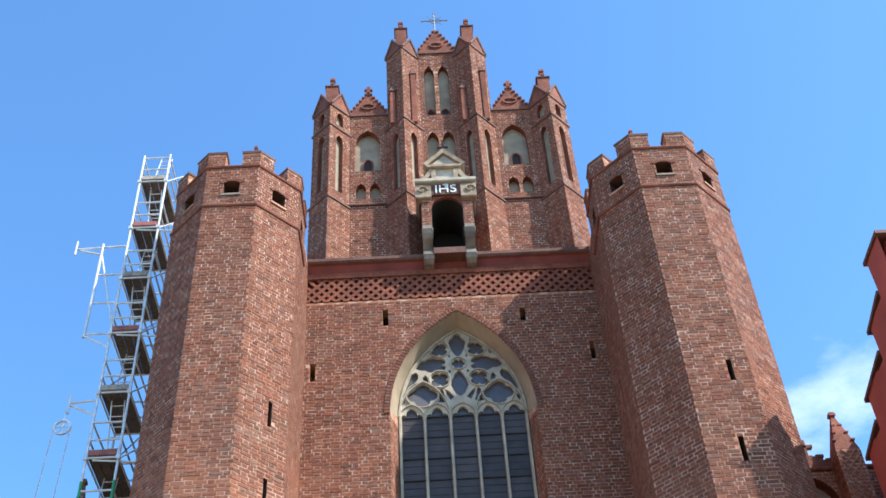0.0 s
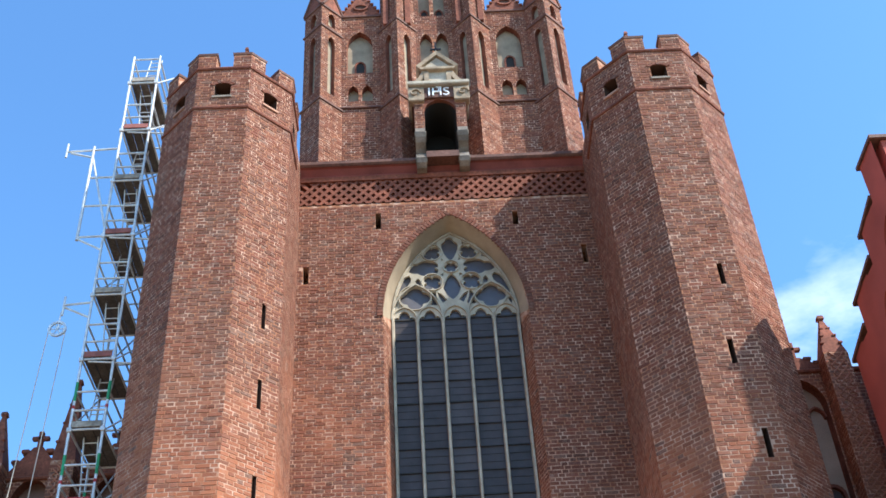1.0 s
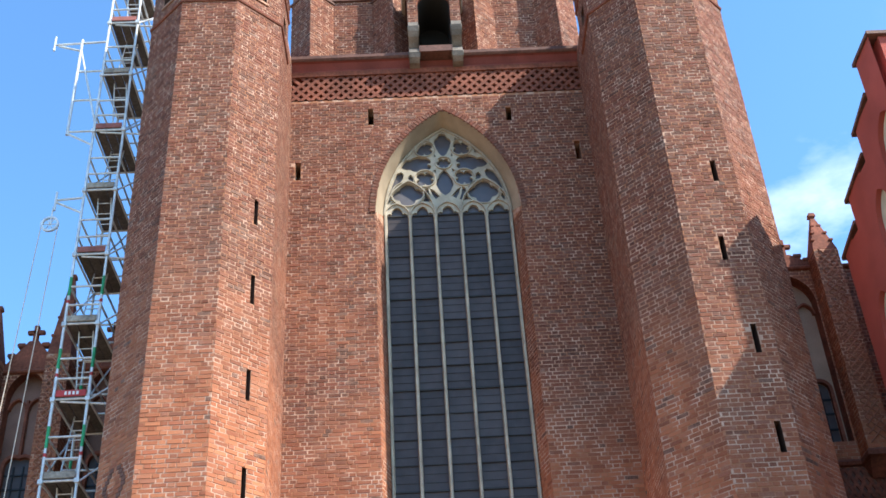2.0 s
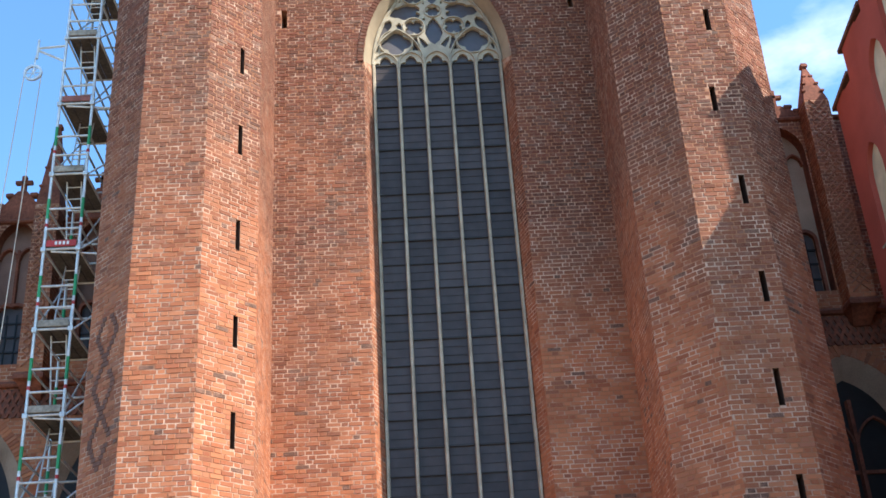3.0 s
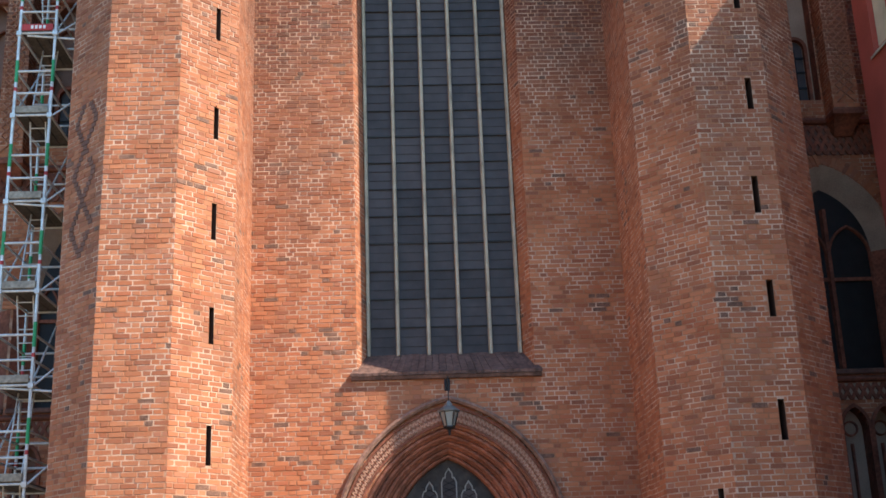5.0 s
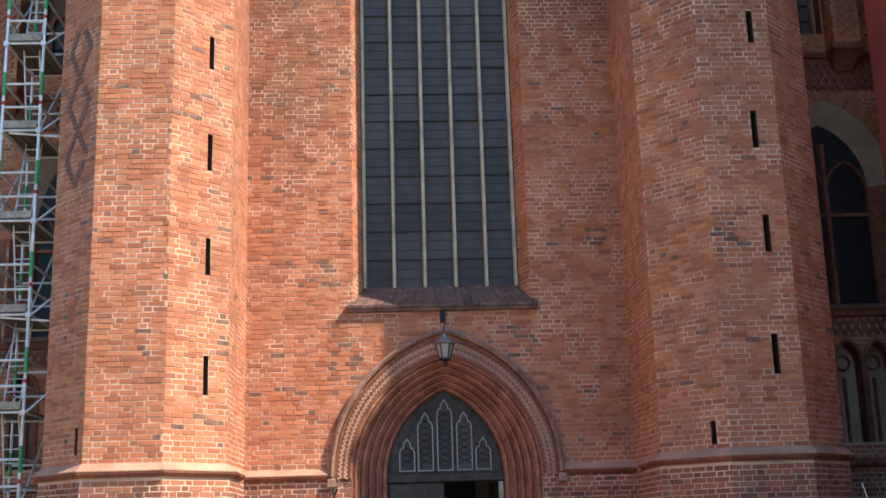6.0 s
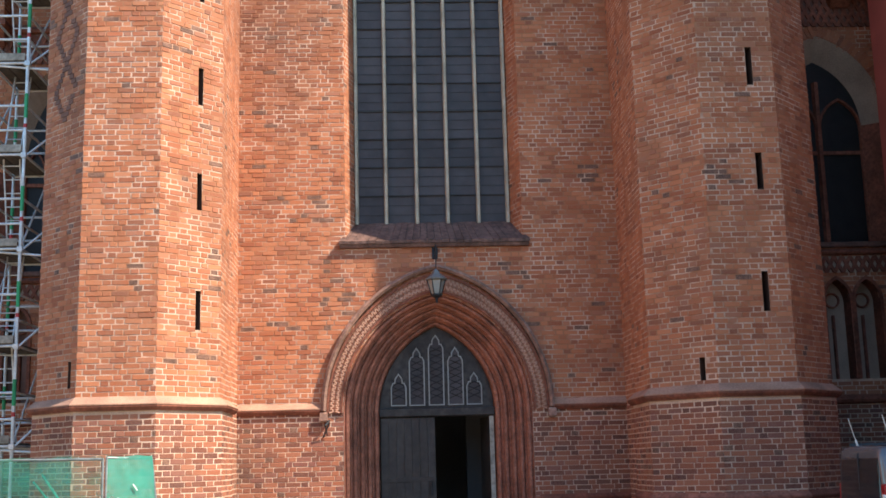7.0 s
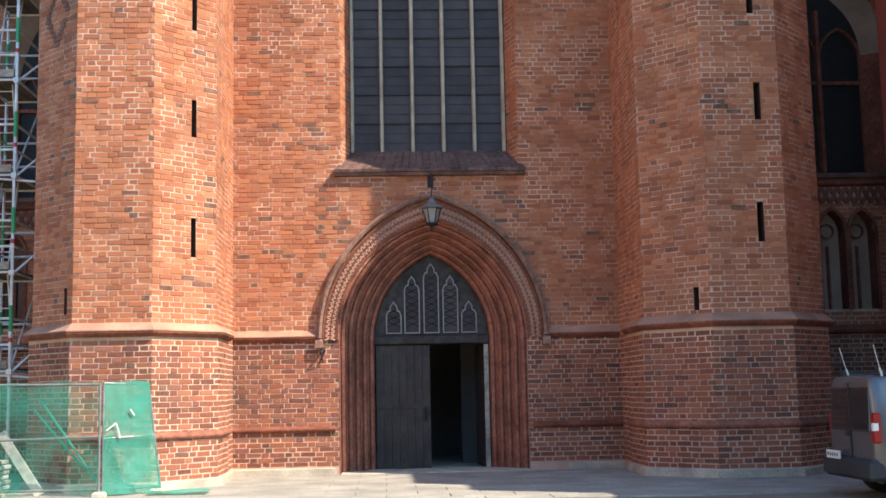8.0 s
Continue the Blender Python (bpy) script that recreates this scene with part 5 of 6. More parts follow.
for sx in (-1, 1):
    s = Shape()
    s.box(XB + sx * 0.66 - 0.23, XB + sx * 0.66 + 0.23, YB - 0.08, YB + 0.2, 26.24, 26.80, bevel=0.03)
    v = part("volute_block", s, BAY_STONE, bay, "pale carved volute")
    s = Shape()
    sp = [(XB + sx * 0.70 + (0.17 - 0.022 * i * 0.5) * math.cos(i * 0.5), 26.53 + (0.17 - 0.011 * i) * math.sin(i * 0.5)) for i in range(15)]
    s.sweep(sp, [(-0.025, 0.0), (-0.015, 0.05), (0.015, 0.05), (0.025, 0.0)], YB - 0.08)
    part("volute", s, BAY_STONE, v)
s = Shape()
s.box(XB - 0.90, XB + 0.90, YB - 0.16, 24.9, 26.84, 27.0, bevel=0.03)
part("bay_cornice", s, STONE, bay, "grey stone cornice")
for sx in (-1, 1):
    s = Shape()
    s.box(XB + sx * 0.33 - 0.07, XB + sx * 0.33 + 0.07, YB, YB + 0.5, 27.0, 27.55, bevel=0.02)
    part("aedicule_post", s, BAY_STONE, bay)
s = Shape()
s.box(XB - 0.27, XB + 0.27, YB + 0.08, YB + 0.5, 27.0, 27.6)
part("aedicule_panel", s, STONE, bay)
for sx in (-1, 1):
    s = Shape()
    sp = [(XB + sx * (0.78 - 0.05 * i), 27.08 + 0.5 * (i / 8) ** 2.2) for i in range(9)]
    s.sweep(sp, [(-0.07, -0.2), (-0.07, 0.0), (0.07, 0.0), (0.07, -0.2)], YB + 0.02)
    part("side_scroll", s, BAY_STONE, bay, "pale sweeping scroll")
s = Shape()
s.box(XB - 0.52, XB + 0.52, YB - 0.06, YB + 0.5, 27.58, 27.70, bevel=0.02)
part("pediment_base", s, BAY_STONE, bay)
s = Shape()
tri = [(XB - 0.46, 27.70), (XB + 0.46, 27.70), (XB, 28.18)]
s.loft([[(x, YB + 0.04, z) for x, z in tri], [(x, YB + 0.5, z) for x, z in tri]], True)
ped = part("pediment", s, STONE, bay)
s = Shape()
s.sweep([(XB - 0.58, 27.68), (XB, 28.28), (XB + 0.58, 27.68)], [(-0.05, -0.4), (-0.05, 0.08), (0.06, 0.1), (0.06, -0.4)], YB + 0.02)
part("pediment_coping", s, BAY_STONE, ped)
s = Shape()
s.box(XB - 0.025, XB + 0.025, YB + 0.1, YB + 0.15, 28.25, 28.95)
s.box(XB - 0.16, XB + 0.16, YB + 0.1, YB + 0.15, 28.62, 28.67)
part("small_cross", s, IRON, bay, "slim dark cross")


def letters(text, size, m, mat, parent, name):
    cu = bpy.data.curves.new(name, 'FONT')
    cu.body, cu.size, cu.extrude, cu.align_x, cu.align_y = text, size, 0.02, 'CENTER', 'CENTER'
    tmp = bpy.data.objects.new("tmp", cu)
    scene.collection.objects.link(tmp)
    me = bpy.data.meshes.new_from_object(tmp.evaluated_get(bpy.context.evaluated_depsgraph_get()))
    bpy.data.objects.remove(tmp)
    me.materials.append(mat)
    ob = new(name, me)
    ob.parent = parent
    ob.matrix_basis = m
    ob["label"] = "white raised letters"
    return ob


letters("IHS", 0.46, pose(XB - 0.01, YB - 0.03, 26.60, 90, 0, 0), WHITE, bay, "lettering")
s = Shape()
s.box(XB - 0.02, XB + 0.02, YB - 0.05, YB - 0.01, 26.62, 26.9)
s.box(XB - 0.08, XB + 0.08, YB - 0.05, YB - 0.01, 26.78, 26.82)
part("letter_cross", s, WHITE, bay)

for x, y in ((-5.22, YF + 0.16), (4.98, YF + 0.16)):
    top = thing("tower_finial", "small red clay finial standing on the battlements", "finial", group="tower finials")
    finial(top, x, y, Z_TOP + 0.12, 0.55)


# ---- aisle fronts beside the towers ----
# big windows: offset from the bay, half width, springing, rise
ARCADE = {"wall_right": (0.26, 0.92), "wall_left": (-0.48, 0.48)}
UPPER = {"wall_right": (16.3, 0.72), "wall_left": (15.75, 0.75)}
BIG = {"wall_right": (0.28, 1.45, 8.9, 2.0), "wall_left": (0.0, 1.0, 8.5, 2.4)}


def aisle(name, label, YA, x0, x1, bays, piers, ztop):
    """x0, x1: extent; bays: rows of (centre, gablet apex z); piers: rows of (centre, spire top)."""
    a = thing(name, label, "wall", "structure")
    w = x1 - x0
    niches = []
    for c, za in bays:
        u = c - x0
        niches += [(u, 0.50, 12.5, *UPPER[name])]
        dxw, wa, zsp, ris = BIG[name]
        niches += [(u + dxw, wa, 6.15, zsp, ris)]
        niches += [(u + d, 0.27, 3.2, 4.9, 0.45) for d in ARCADE[name]]
    panel(a, (x0, YA), (1, 0), (0, -1), w, 0.0, ztop, niches, depth=0.35, back=DIM_PLASTER if name == "wall_right" else SHADED_PLASTER)
    for c, za in bays:
        ring_ = voussoirs(wa, zsp, ris, YA, 0.26, a, 0.02)
        ring_.location.x = c + dxw
    s = Shape()
    s.box(x0, x1, YA + 0.5, YA + 1.2, 0.0, ztop)
    part("wall_core", s, MORTAR, a)
    for z, k in ((2.76, 1.0), (5.95, 0.8), (11.95, 1.0), (ztop - 0.05, 0.8)):
        s = Shape()
        s.extrude([(YA + 0.02, z - 0.09 * k), (YA - 0.10 * k, z - 0.06 * k), (YA - 0.13 * k, z), (YA + 0.02, z + 0.13 * k)], x0, x1)
        part("string_course", s, MOULD, a)
    # lattice friezes under the strings
    for zf, h in ((11.12, 0.36), (11.485, 0.36), (5.5, 0.36)):
        s = Shape()
        s.quad((x0, YA - 0.014, zf), (x1, YA - 0.014, zf), (x1, YA - 0.014, zf + h), (x0, YA - 0.014, zf + h))
        part("frieze_ground", s, DIM_PLASTER if zf < 8 else TILE, a, "pale frieze ground")
        s = Shape()
        n = int(w / (h / 2)) + 1
        for i in range(n):
            for dr in (0, 1):
                xa, xb = x0 + i * h / 2, x0 + (i + 1) * h / 2
                if xb > x1:
                    continue
                za, zb = (zf, zf + h) if dr else (zf + h, zf)
                s.loft([[(xa - 0.04, YA - 0.01, za), (xa + 0.04, YA - 0.01, za), (xb + 0.04, YA - 0.01, zb), (xb - 0.04, YA - 0.01, zb)],
                        [(xa - 0.04, YA - 0.05 - 0.004 * dr, za), (xa + 0.04, YA - 0.05 - 0.004 * dr, za), (xb + 0.04, YA - 0.05 - 0.004 * dr, zb), (xb - 0.04, YA - 0.05 - 0.004 * dr, zb)]], True)
        stuff(part("frieze_lattice", s, MOULD, a))
    for c, za in bays:
        # big window: pale splayed arch, dark glass, one mullion and a ring of bricks
        s = Shape()
        k = c + dxw
        po_, pi_ = arch(wa, zsp, ris, 12), arch(wa - 0.46, zsp, ris - 0.5, 12)
        s.loft([[(k + x, YA - 0.012, z) for x, z in po_], [(k + x, YA + 0.33, z) for x, z in pi_]], False, False)
        part("plastered_reveal", s, DIM_PLASTER, a, "pale plastered arch splay")
        for sx in (-1, 1):
            s = Shape()
            s.quad((k + sx * wa, YA - 0.012, 6.15), (k + sx * (wa - 0.46), YA + 0.33, 6.15), (k + sx * (wa - 0.46), YA + 0.33, zsp), (k + sx * wa, YA - 0.012, zsp))
            part("brick_jamb", s, MOULD, a, "splayed brick window jamb")
        s = Shape()
        s.quad(*[(k + x, YA + 0.335, z) for x, z in arch(wa - 0.03, zsp, ris - 0.1, 12, 6.18)])
        part("window_glass", s, SHADED_GLASS, a, "dark leaded glass")
        s = Shape()
        hi_ = wa - 0.46
        s.sweep([(k, 6.2), (k, zsp + ris * 0.5)], [(-0.07, 0), (-0.04, 0.12), (0.04, 0.12), (0.07, 0)], YA + 0.33)
        for sx in (-1, 1):
            s.sweep([(k + sx * hi_ / 2 + x, z) for x, z in arch(hi_ / 2 - 0.03, zsp - 0.1, 0.7, 8, 6.2)], [(-0.035, 0), (-0.02, 0.08), (0.02, 0.08), (0.035, 0)], YA + 0.33)
        s.box(k - hi_, k + hi_, YA + 0.28, YA + 0.33, 8.22, 8.30)
        part("window_tracery", s, MOULD, a, "brown brick tracery")
        s = Shape()
        s.box(k - wa, k + wa, YA - 0.08, YA + 0.36, 6.05, 6.17, bevel=0.02)
        part("window_sill", s, TILE, a)
        # upper light: small barred window in the foot of a plastered niche with a thin mullion
        s = Shape()
        s.quad(*[(c + x, YA + 0.342, z) for x, z in arch(0.33, 13.95, 0.16, 6, 12.55)])
        part("upper_glass", s, LEADED, a, "small dark barred window")
        s = Shape()
        for z in (12.95, 13.35, 13.72):
            s.box(c - 0.33, c + 0.33, YA + 0.30, YA + 0.338, z - 0.02, z + 0.02)
        for x in (-0.12, 0.12):
            s.box(c + x - 0.015, c + x + 0.015, YA + 0.30, YA + 0.338, 12.55, 13.95)
        part("window_bars", s, IRON, a)
        s = Shape()
        s.sweep([(c + x, z) for x, z in arch(0.35, 13.95, 0.19, 6, 12.5)], [(-0.01, 0), (-0.01, 0.12), (0.07, 0.12), (0.07, 0)], YA + 0.34)
        zu = UPPER[name][0]
        s.sweep([(c, 14.2), (c, zu)], [(-0.04, 0), (-0.03, 0.12), (0.03, 0.12), (0.04, 0)], YA + 0.345)
        for sx in (-1, 1):
            s.sweep([(c + sx * 0.25 + x, z) for x, z in arch(0.22, zu - 0.25, 0.3, 6)], [(-0.03, 0), (-0.02, 0.12), (0.02, 0.12), (0.03, 0)], YA + 0.345)
        part("niche_tracery", s, MOULD, a)
        # arcade niches: a thin shaft and a foiled head in each
        for dx in ARCADE[name]:
            s = Shape()
            s.sweep([(c + dx, 3.2), (c + dx, 4.6)], [(-0.035, 0), (-0.02, 0.07), (0.02, 0.07), (0.035, 0)], YA + 0.345)
            circ = [(c + dx + 0.15 * math.cos(t * math.pi / 8), 4.93 + 0.15 * math.sin(t * math.pi / 8)) for t in range(16)]
            s.sweep(list(reversed(circ)), [(-0.02, 0), (-0.015, 0.06), (0.015, 0.06), (0.02, 0)], YA + 0.345, True)
            s.sweep([(c + dx + x, z) for x, z in arch(0.29, 4.9, 0.47, 8, 3.2)], [(-0.02, 0), (-0.02, 0.05), (0.05, 0.05), (0.05, 0)], YA)
            part("arcade_tracery", s, MOULD, a, "brick arcade tracery")
        # gablet with a stone cross
        s = Shape()
        tri = [(c - 0.78, ztop), (c + 0.78, ztop), (c + 0.12, za - 0.45), (c - 0.12, za - 0.45)]
        s.loft([[(x, YA - 0.03, z) for x, z in tri], [(x, YA + 0.5, z) for x, z in tri]], True)
        g = part("gablet", s, MOULD, a, "brick gablet with crockets and a cross")
        s = Shape()
        for k in (0.15, 0.5, 0.85):
            for sx in (-1, 1):
                x, z = c + sx * (0.78 - 0.62 * k + 0.06), ztop + (za - 0.45 - ztop) * k
                s.box(x - 0.1, x + 0.1, YA - 0.05, YA + 0.15, z - 0.05, z + 0.08, bevel=0.03)
        s.box(c - 0.06, c + 0.06, YA, YA + 0.12, za - 0.5, za + 0.05, bevel=0.02)
        s.box(c - 0.22, c + 0.22, YA, YA + 0.12, za - 0.22, za - 0.1, bevel=0.02)
        part("cross", s, MOULD, g)
    for c, zt in piers:
        s = Shape()
        s.box(c - 0.30, c + 0.30, YA - 0.55, YA + 0.1, 11.98, ztop + 0.15, bevel=0.02)
        p = part("buttress", s, MORTAR, a, "slim buttress with lattice brick front")
        s = Shape()
        foot = lambda r, d, z: [(c - r, YA - d, z), (c + r, YA - d, z), (c + r, YA + 0.05, z), (c - r, YA + 0.05, z)]
        s.loft([foot(0.20, 0.10, 11.55), foot(0.30, 0.50, 11.86), foot(0.36, 0.61, 11.90), foot(0.36, 0.61, 12.0), foot(0.30, 0.55, 12.08)], True)
        part("corbel", s, MOULD, p, "moulded brick corbel")
        panel(p, (c - 0.30, YA - 0.555), (1, 0), (0, -1), 0.60, 11.98, ztop + 0.1)
        panel(p, (c - 0.302, YA), (0, -1), (-1, 0), 0.55, 11.98, ztop + 0.1)
        panel(p, (c + 0.302, YA - 0.55), (0, 1), (1, 0), 0.55, 11.98, ztop + 0.1)
        s = Shape()
        for i in range(int((ztop - 12.2) / 0.21)):
            for dr in (-1, 1):
                z = 12.2 + i * 0.21
                s.tube((c - dr * 0.2, YA - 0.572, z), (c + dr * 0.2, YA - 0.572, z + 0.4), 0.018, 4)
        stuff(part("lattice_relief", s, BAND, p))
        s = Shape()
        sq = lambda r, z: [(c - r, YA - 0.24 - r, z), (c + r, YA - 0.24 - r, z), (c + r, YA - 0.24 + r, z), (c - r, YA - 0.24 + r, z)]
        s.loft([sq(0.29, ztop + 0.1), sq(0.30, ztop + 0.16), sq(0.05, zt - 0.15), sq(0.09, zt - 0.1), sq(0.07, zt), sq(0.01, zt + 0.04)], True)
        sp = part("spire", s, MOULD, p, "steep brick pinnacle")
        s = Shape()
        for k in (0.2, 0.45, 0.7):
            for sx in (-1, 1):
                r = 0.29 * (1 - k)
                z = ztop + 0.2 + (zt - 0.35 - ztop) * k
                s.box(c + sx * r - 0.045, c + sx * r + 0.045, YA - 0.29 - r, YA - 0.19 - r, z, z + 0.08, bevel=0.02)
        part("crockets", s, MOULD, p)
    return a


aisle("wall_right", "shaded brick aisle front with tall arched window and gablets", 24.6, 6.9, 12.6, [(8.45, 18.1)], [(9.30, 18.72)], 17.3)
aisle("wall_left", "brick aisle front with plastered niches and gablets behind scaffolding", 26.6, -14.5, -6.9, [(-10.97, 17.8), (-8.9, 17.8), (-12.9, 17.8)], [(-10.1, 19.2), (-11.93, 18.3)], 16.5)
# nave behind the gable, closed and roofed
s = Shape()
s.box(-7.0, -1.55, 25.95, 60, -0.1, 22.5)
s.box(1.55, 7.0, 25.95, 60, -0.1, 22.5)
s.box(-1.55, 1.55, 31.0, 60, -0.1, 4.9)
s.box(-1.55, 1.55, 28.8, 60, 4.9, 22.5)
nave = new("nave_wall", s.mesh("nave_wall", MORTAR))
tagged(nave, "plain brick nave body behind the church front", "wall", kind="structure")
s = Shape()
s.loft([[(-7.3, 26.0, 22.5), (7.3, 26.0, 22.5), (0, 26.0, 30.5)], [(-7.3, 60, 22.5), (7.3, 60, 22.5), (0, 60, 30.5)]], True)
tagged(new("nave_roof", s.mesh("nave_roof", ROOF)), "steep red tiled nave roof", "roof", kind="structure")

# ---- stepped-gable house along the street ----
house = thing("gabled_house", "dark red rendered house with a stepped gable and cream lancet niches", "house")
XH, APEX = 9.25, 19.16
# stretches along the street: from, to, height
blocks = [(18.62, 19.52, 19.40), (19.52, 20.52, 18.36), (20.52, 21.88, 17.46), (21.88, 22.9, 16.55), (17.85, 18.62, 17.0)]
# niches: centre, half width, springing, rise
NICHES = [(19.20, 0.53, 16.95, 0.75), (20.42, 0.43, 15.85, 0.7), (21.74, 0.42, 14.05, 0.7)]
# the rendered face in pieces: from, to, foot, top
FACES = [(18.62, 19.85, 0.0, 18.36), (19.85, 20.95, 0.0, 17.40), (20.95, 22.3, 0.0, 16.5), (22.3, 22.9, 0.0, 16.55), (17.85, 18.62, 0.0, 17.0),
         (18.62, 19.52, 18.36, 19.40), (19.85, 20.52, 17.40, 18.36), (20.95, 21.88, 16.5, 17.46)]
for ya, yb, za, zb in FACES:
    # u runs towards the viewer on a face whose normal is -x
    niches = [(yb - y, hw, 12.5, zs, rise) for y, hw, zs, rise in NICHES if za == 0 and ya < y < yb]
    panel(house, (XH, yb), (0, -1), (-1, 0), yb - ya, za, zb, niches, depth=0.12, back=HOUSE_CREAM, brick=False, bed=HOUSE_RED, mat=HOUSE_RED)
for ya, yb, z in blocks:
    s = Shape()
    s.box(XH + 0.22, XH + 0.7, ya, yb, 0.0, z - 0.01)
    part("gable_wall", s, HOUSE_RED, house)
    s = Shape()
    far = yb > APEX + 0.6
    near = ya < APEX - 1.0
    ya2, yb2 = (ya - 0.16 if near else ya, yb + 0.16 if far else yb)
    za2, zb2 = (z - 0.12 if near else z + 0.12 if far else z, z - 0.12 if far else z + 0.12 if near else z)
    if not far and not near:
        ya2, yb2 = ya - 0.1, yb + 0.1
    s.loft([[(XH - 0.05, ya2, za2), (XH - 0.05, yb2, zb2), (XH - 0.05, yb2, zb2 + 0.09), (XH - 0.05, ya2, za2 + 0.09)],
            [(XH + 0.75, ya2, za2), (XH + 0.75, yb2, zb2), (XH + 0.75, yb2, zb2 + 0.09), (XH + 0.75, ya2, za2 + 0.09)]], True)
    part("step_coping", s, TILE, house, "dark tiled step coping")
for y, hw, zs, rise in NICHES:
    s = Shape()
    s.loft([[(XH - 0.06, y - hw - 0.08, 12.36), (XH - 0.06, y + hw + 0.08, 12.36), (XH - 0.06, y + hw + 0.08, 12.42), (XH - 0.06, y - hw - 0.08, 12.42)],
            [(XH + 0.19, y - hw - 0.08, 12.52), (XH + 0.19, y + hw + 0.08, 12.52), (XH + 0.19, y + hw + 0.08, 12.56), (XH + 0.19, y - hw - 0.08, 12.56)]], True)
    part("niche_sill", s, STONE, house, "grey sloping niche sill")
s = Shape()
s.box(XH + 0.7, XH + 10, 17.9, 22.9, 0, 12.4)
# Hidden rear wing, added to keep the sun off the right aisle front.
s.box(XH + 1.25, XH + 10, 22.9, 24.5, 0, 18.9)
part("house_body", s, HOUSE_RED, house)
s = Shape()
s.loft([[(XH + 0.7, 17.9, 12.4), (XH + 0.7, 22.9, 12.4), (XH + 0.7, 20.4, 17.2)], [(XH + 10, 17.9, 12.4), (XH + 10, 22.9, 12.4), (XH + 10, 20.4, 17.2)]], True)
part("roof", s, ROOF, house, "red tiled roof")

# ---- the street beside and behind the viewer, plain unseen fronts that close the place ----
# Warm tone picked for the light these fronts throw back on the church.
FRONT = material("street_bounce_plaster", (0.40, 0.265, 0.165), 0.9, stain=0.15, bump=0.2)
s = Shape()
s.box(XH, XH + 9, 15.45, 17.85, 0, 12.0)
s.box(XH, XH + 9, 14.3, 15.45, 0, 10.9)
s.box(XH, XH + 9, 13.7, 14.3, 0, 8.4)
tagged(new("street_front", s.mesh("street_front", FRONT)), "plain plastered fronts of a street row", "house", kind="structure")
# Left and rear fronts are added to hold off sky and bounce warm light.
s = Shape()
s.box(-30, -15.0, -30, 16.0, 0, 8.5)
tagged(new("street_front", s.mesh("street_front", FRONT)), "unseen plain fronts added across the square to shape the light", "house", kind="structure")
s = Shape()
s.box(-30, 30, -50, -32, 0, 14.0)
tagged(new("street_front", s.mesh("street_front", FRONT)), "unseen plain fronts added behind the square to shape the light", "house", kind="structure")

# ---- paving along the front ----
pave = thing("pavement", "pale stone paving slabs along the church front", "pavement", "structure")
slab_s = Shape()
slab_s.box(0.003, 0.997, 0.004, 0.596, -0.04, 0.012, bevel=0.008)
slab_me = slab_s.mesh("slab", COBBLE)
for r in range(10):
    for c in range(17):
        ob = new("slab", slab_me)
        ob.parent = pave
        ob.matrix_basis = pose(-9.5 + c * 1.0 + (0.5 if r % 2 else 0), 17.6 + r * 0.6, 0.0 + rng.uniform(-0.004, 0.004))
s = Shape()
s.box(-1.9, 1.9, YW - 0.45, YW + DOOR_D, -0.03, 0.03, bevel=0.01)
tagged(new("door_step", s.mesh("door_step", STONE)), "worn grey stone step before the church door", "step", kind="structure")


# ---- scaffold tower ----
scaf = thing("scaffold", "galvanised scaffold tower with green couplers and plank decks", "scaffold")
X0, X1, SY0, SY1 = -8.86, -8.11, 22.6, 24.35
LIFT, ZB = 1.89, 2.16
LEVELS = [ZB + LIFT * i for i in range(14)]
TOPZ = 27.85


def tubes(name, rows_, r, mat, parent, label=""):
    s = Shape()
    for a, b in rows_:
        s.tube(a, b, r, 8)
    return part(name, s, mat, parent, label)


for x, y in ((X0, SY0), (X1, SY0), (X0, SY1), (X1, SY1)):
    st = tubes("standard", [((x, y, 0.0), (x, y, TOPZ if y == SY0 else TOPZ - 0.9))], 0.034, STEEL, scaf, "upright steel tube")
    for z in LEVELS[:8]:
        tubes("green_sleeve", [((x, y, z + 0.75), (x, y, z + 1.25))], 0.038, GREEN_STEEL, st, "green coated sleeve")
        tubes("red_mark", [((x, y, z + 0.55), (x, y, z + 0.63))], 0.038, RED_PAINT, st, "red ring mark")
    s = Shape()
    s.box(x - 0.12, x + 0.12, y - 0.12, y + 0.12, -0.02, 0.03, bevel=0.005)
    part("base_plate", s, STEEL, st)
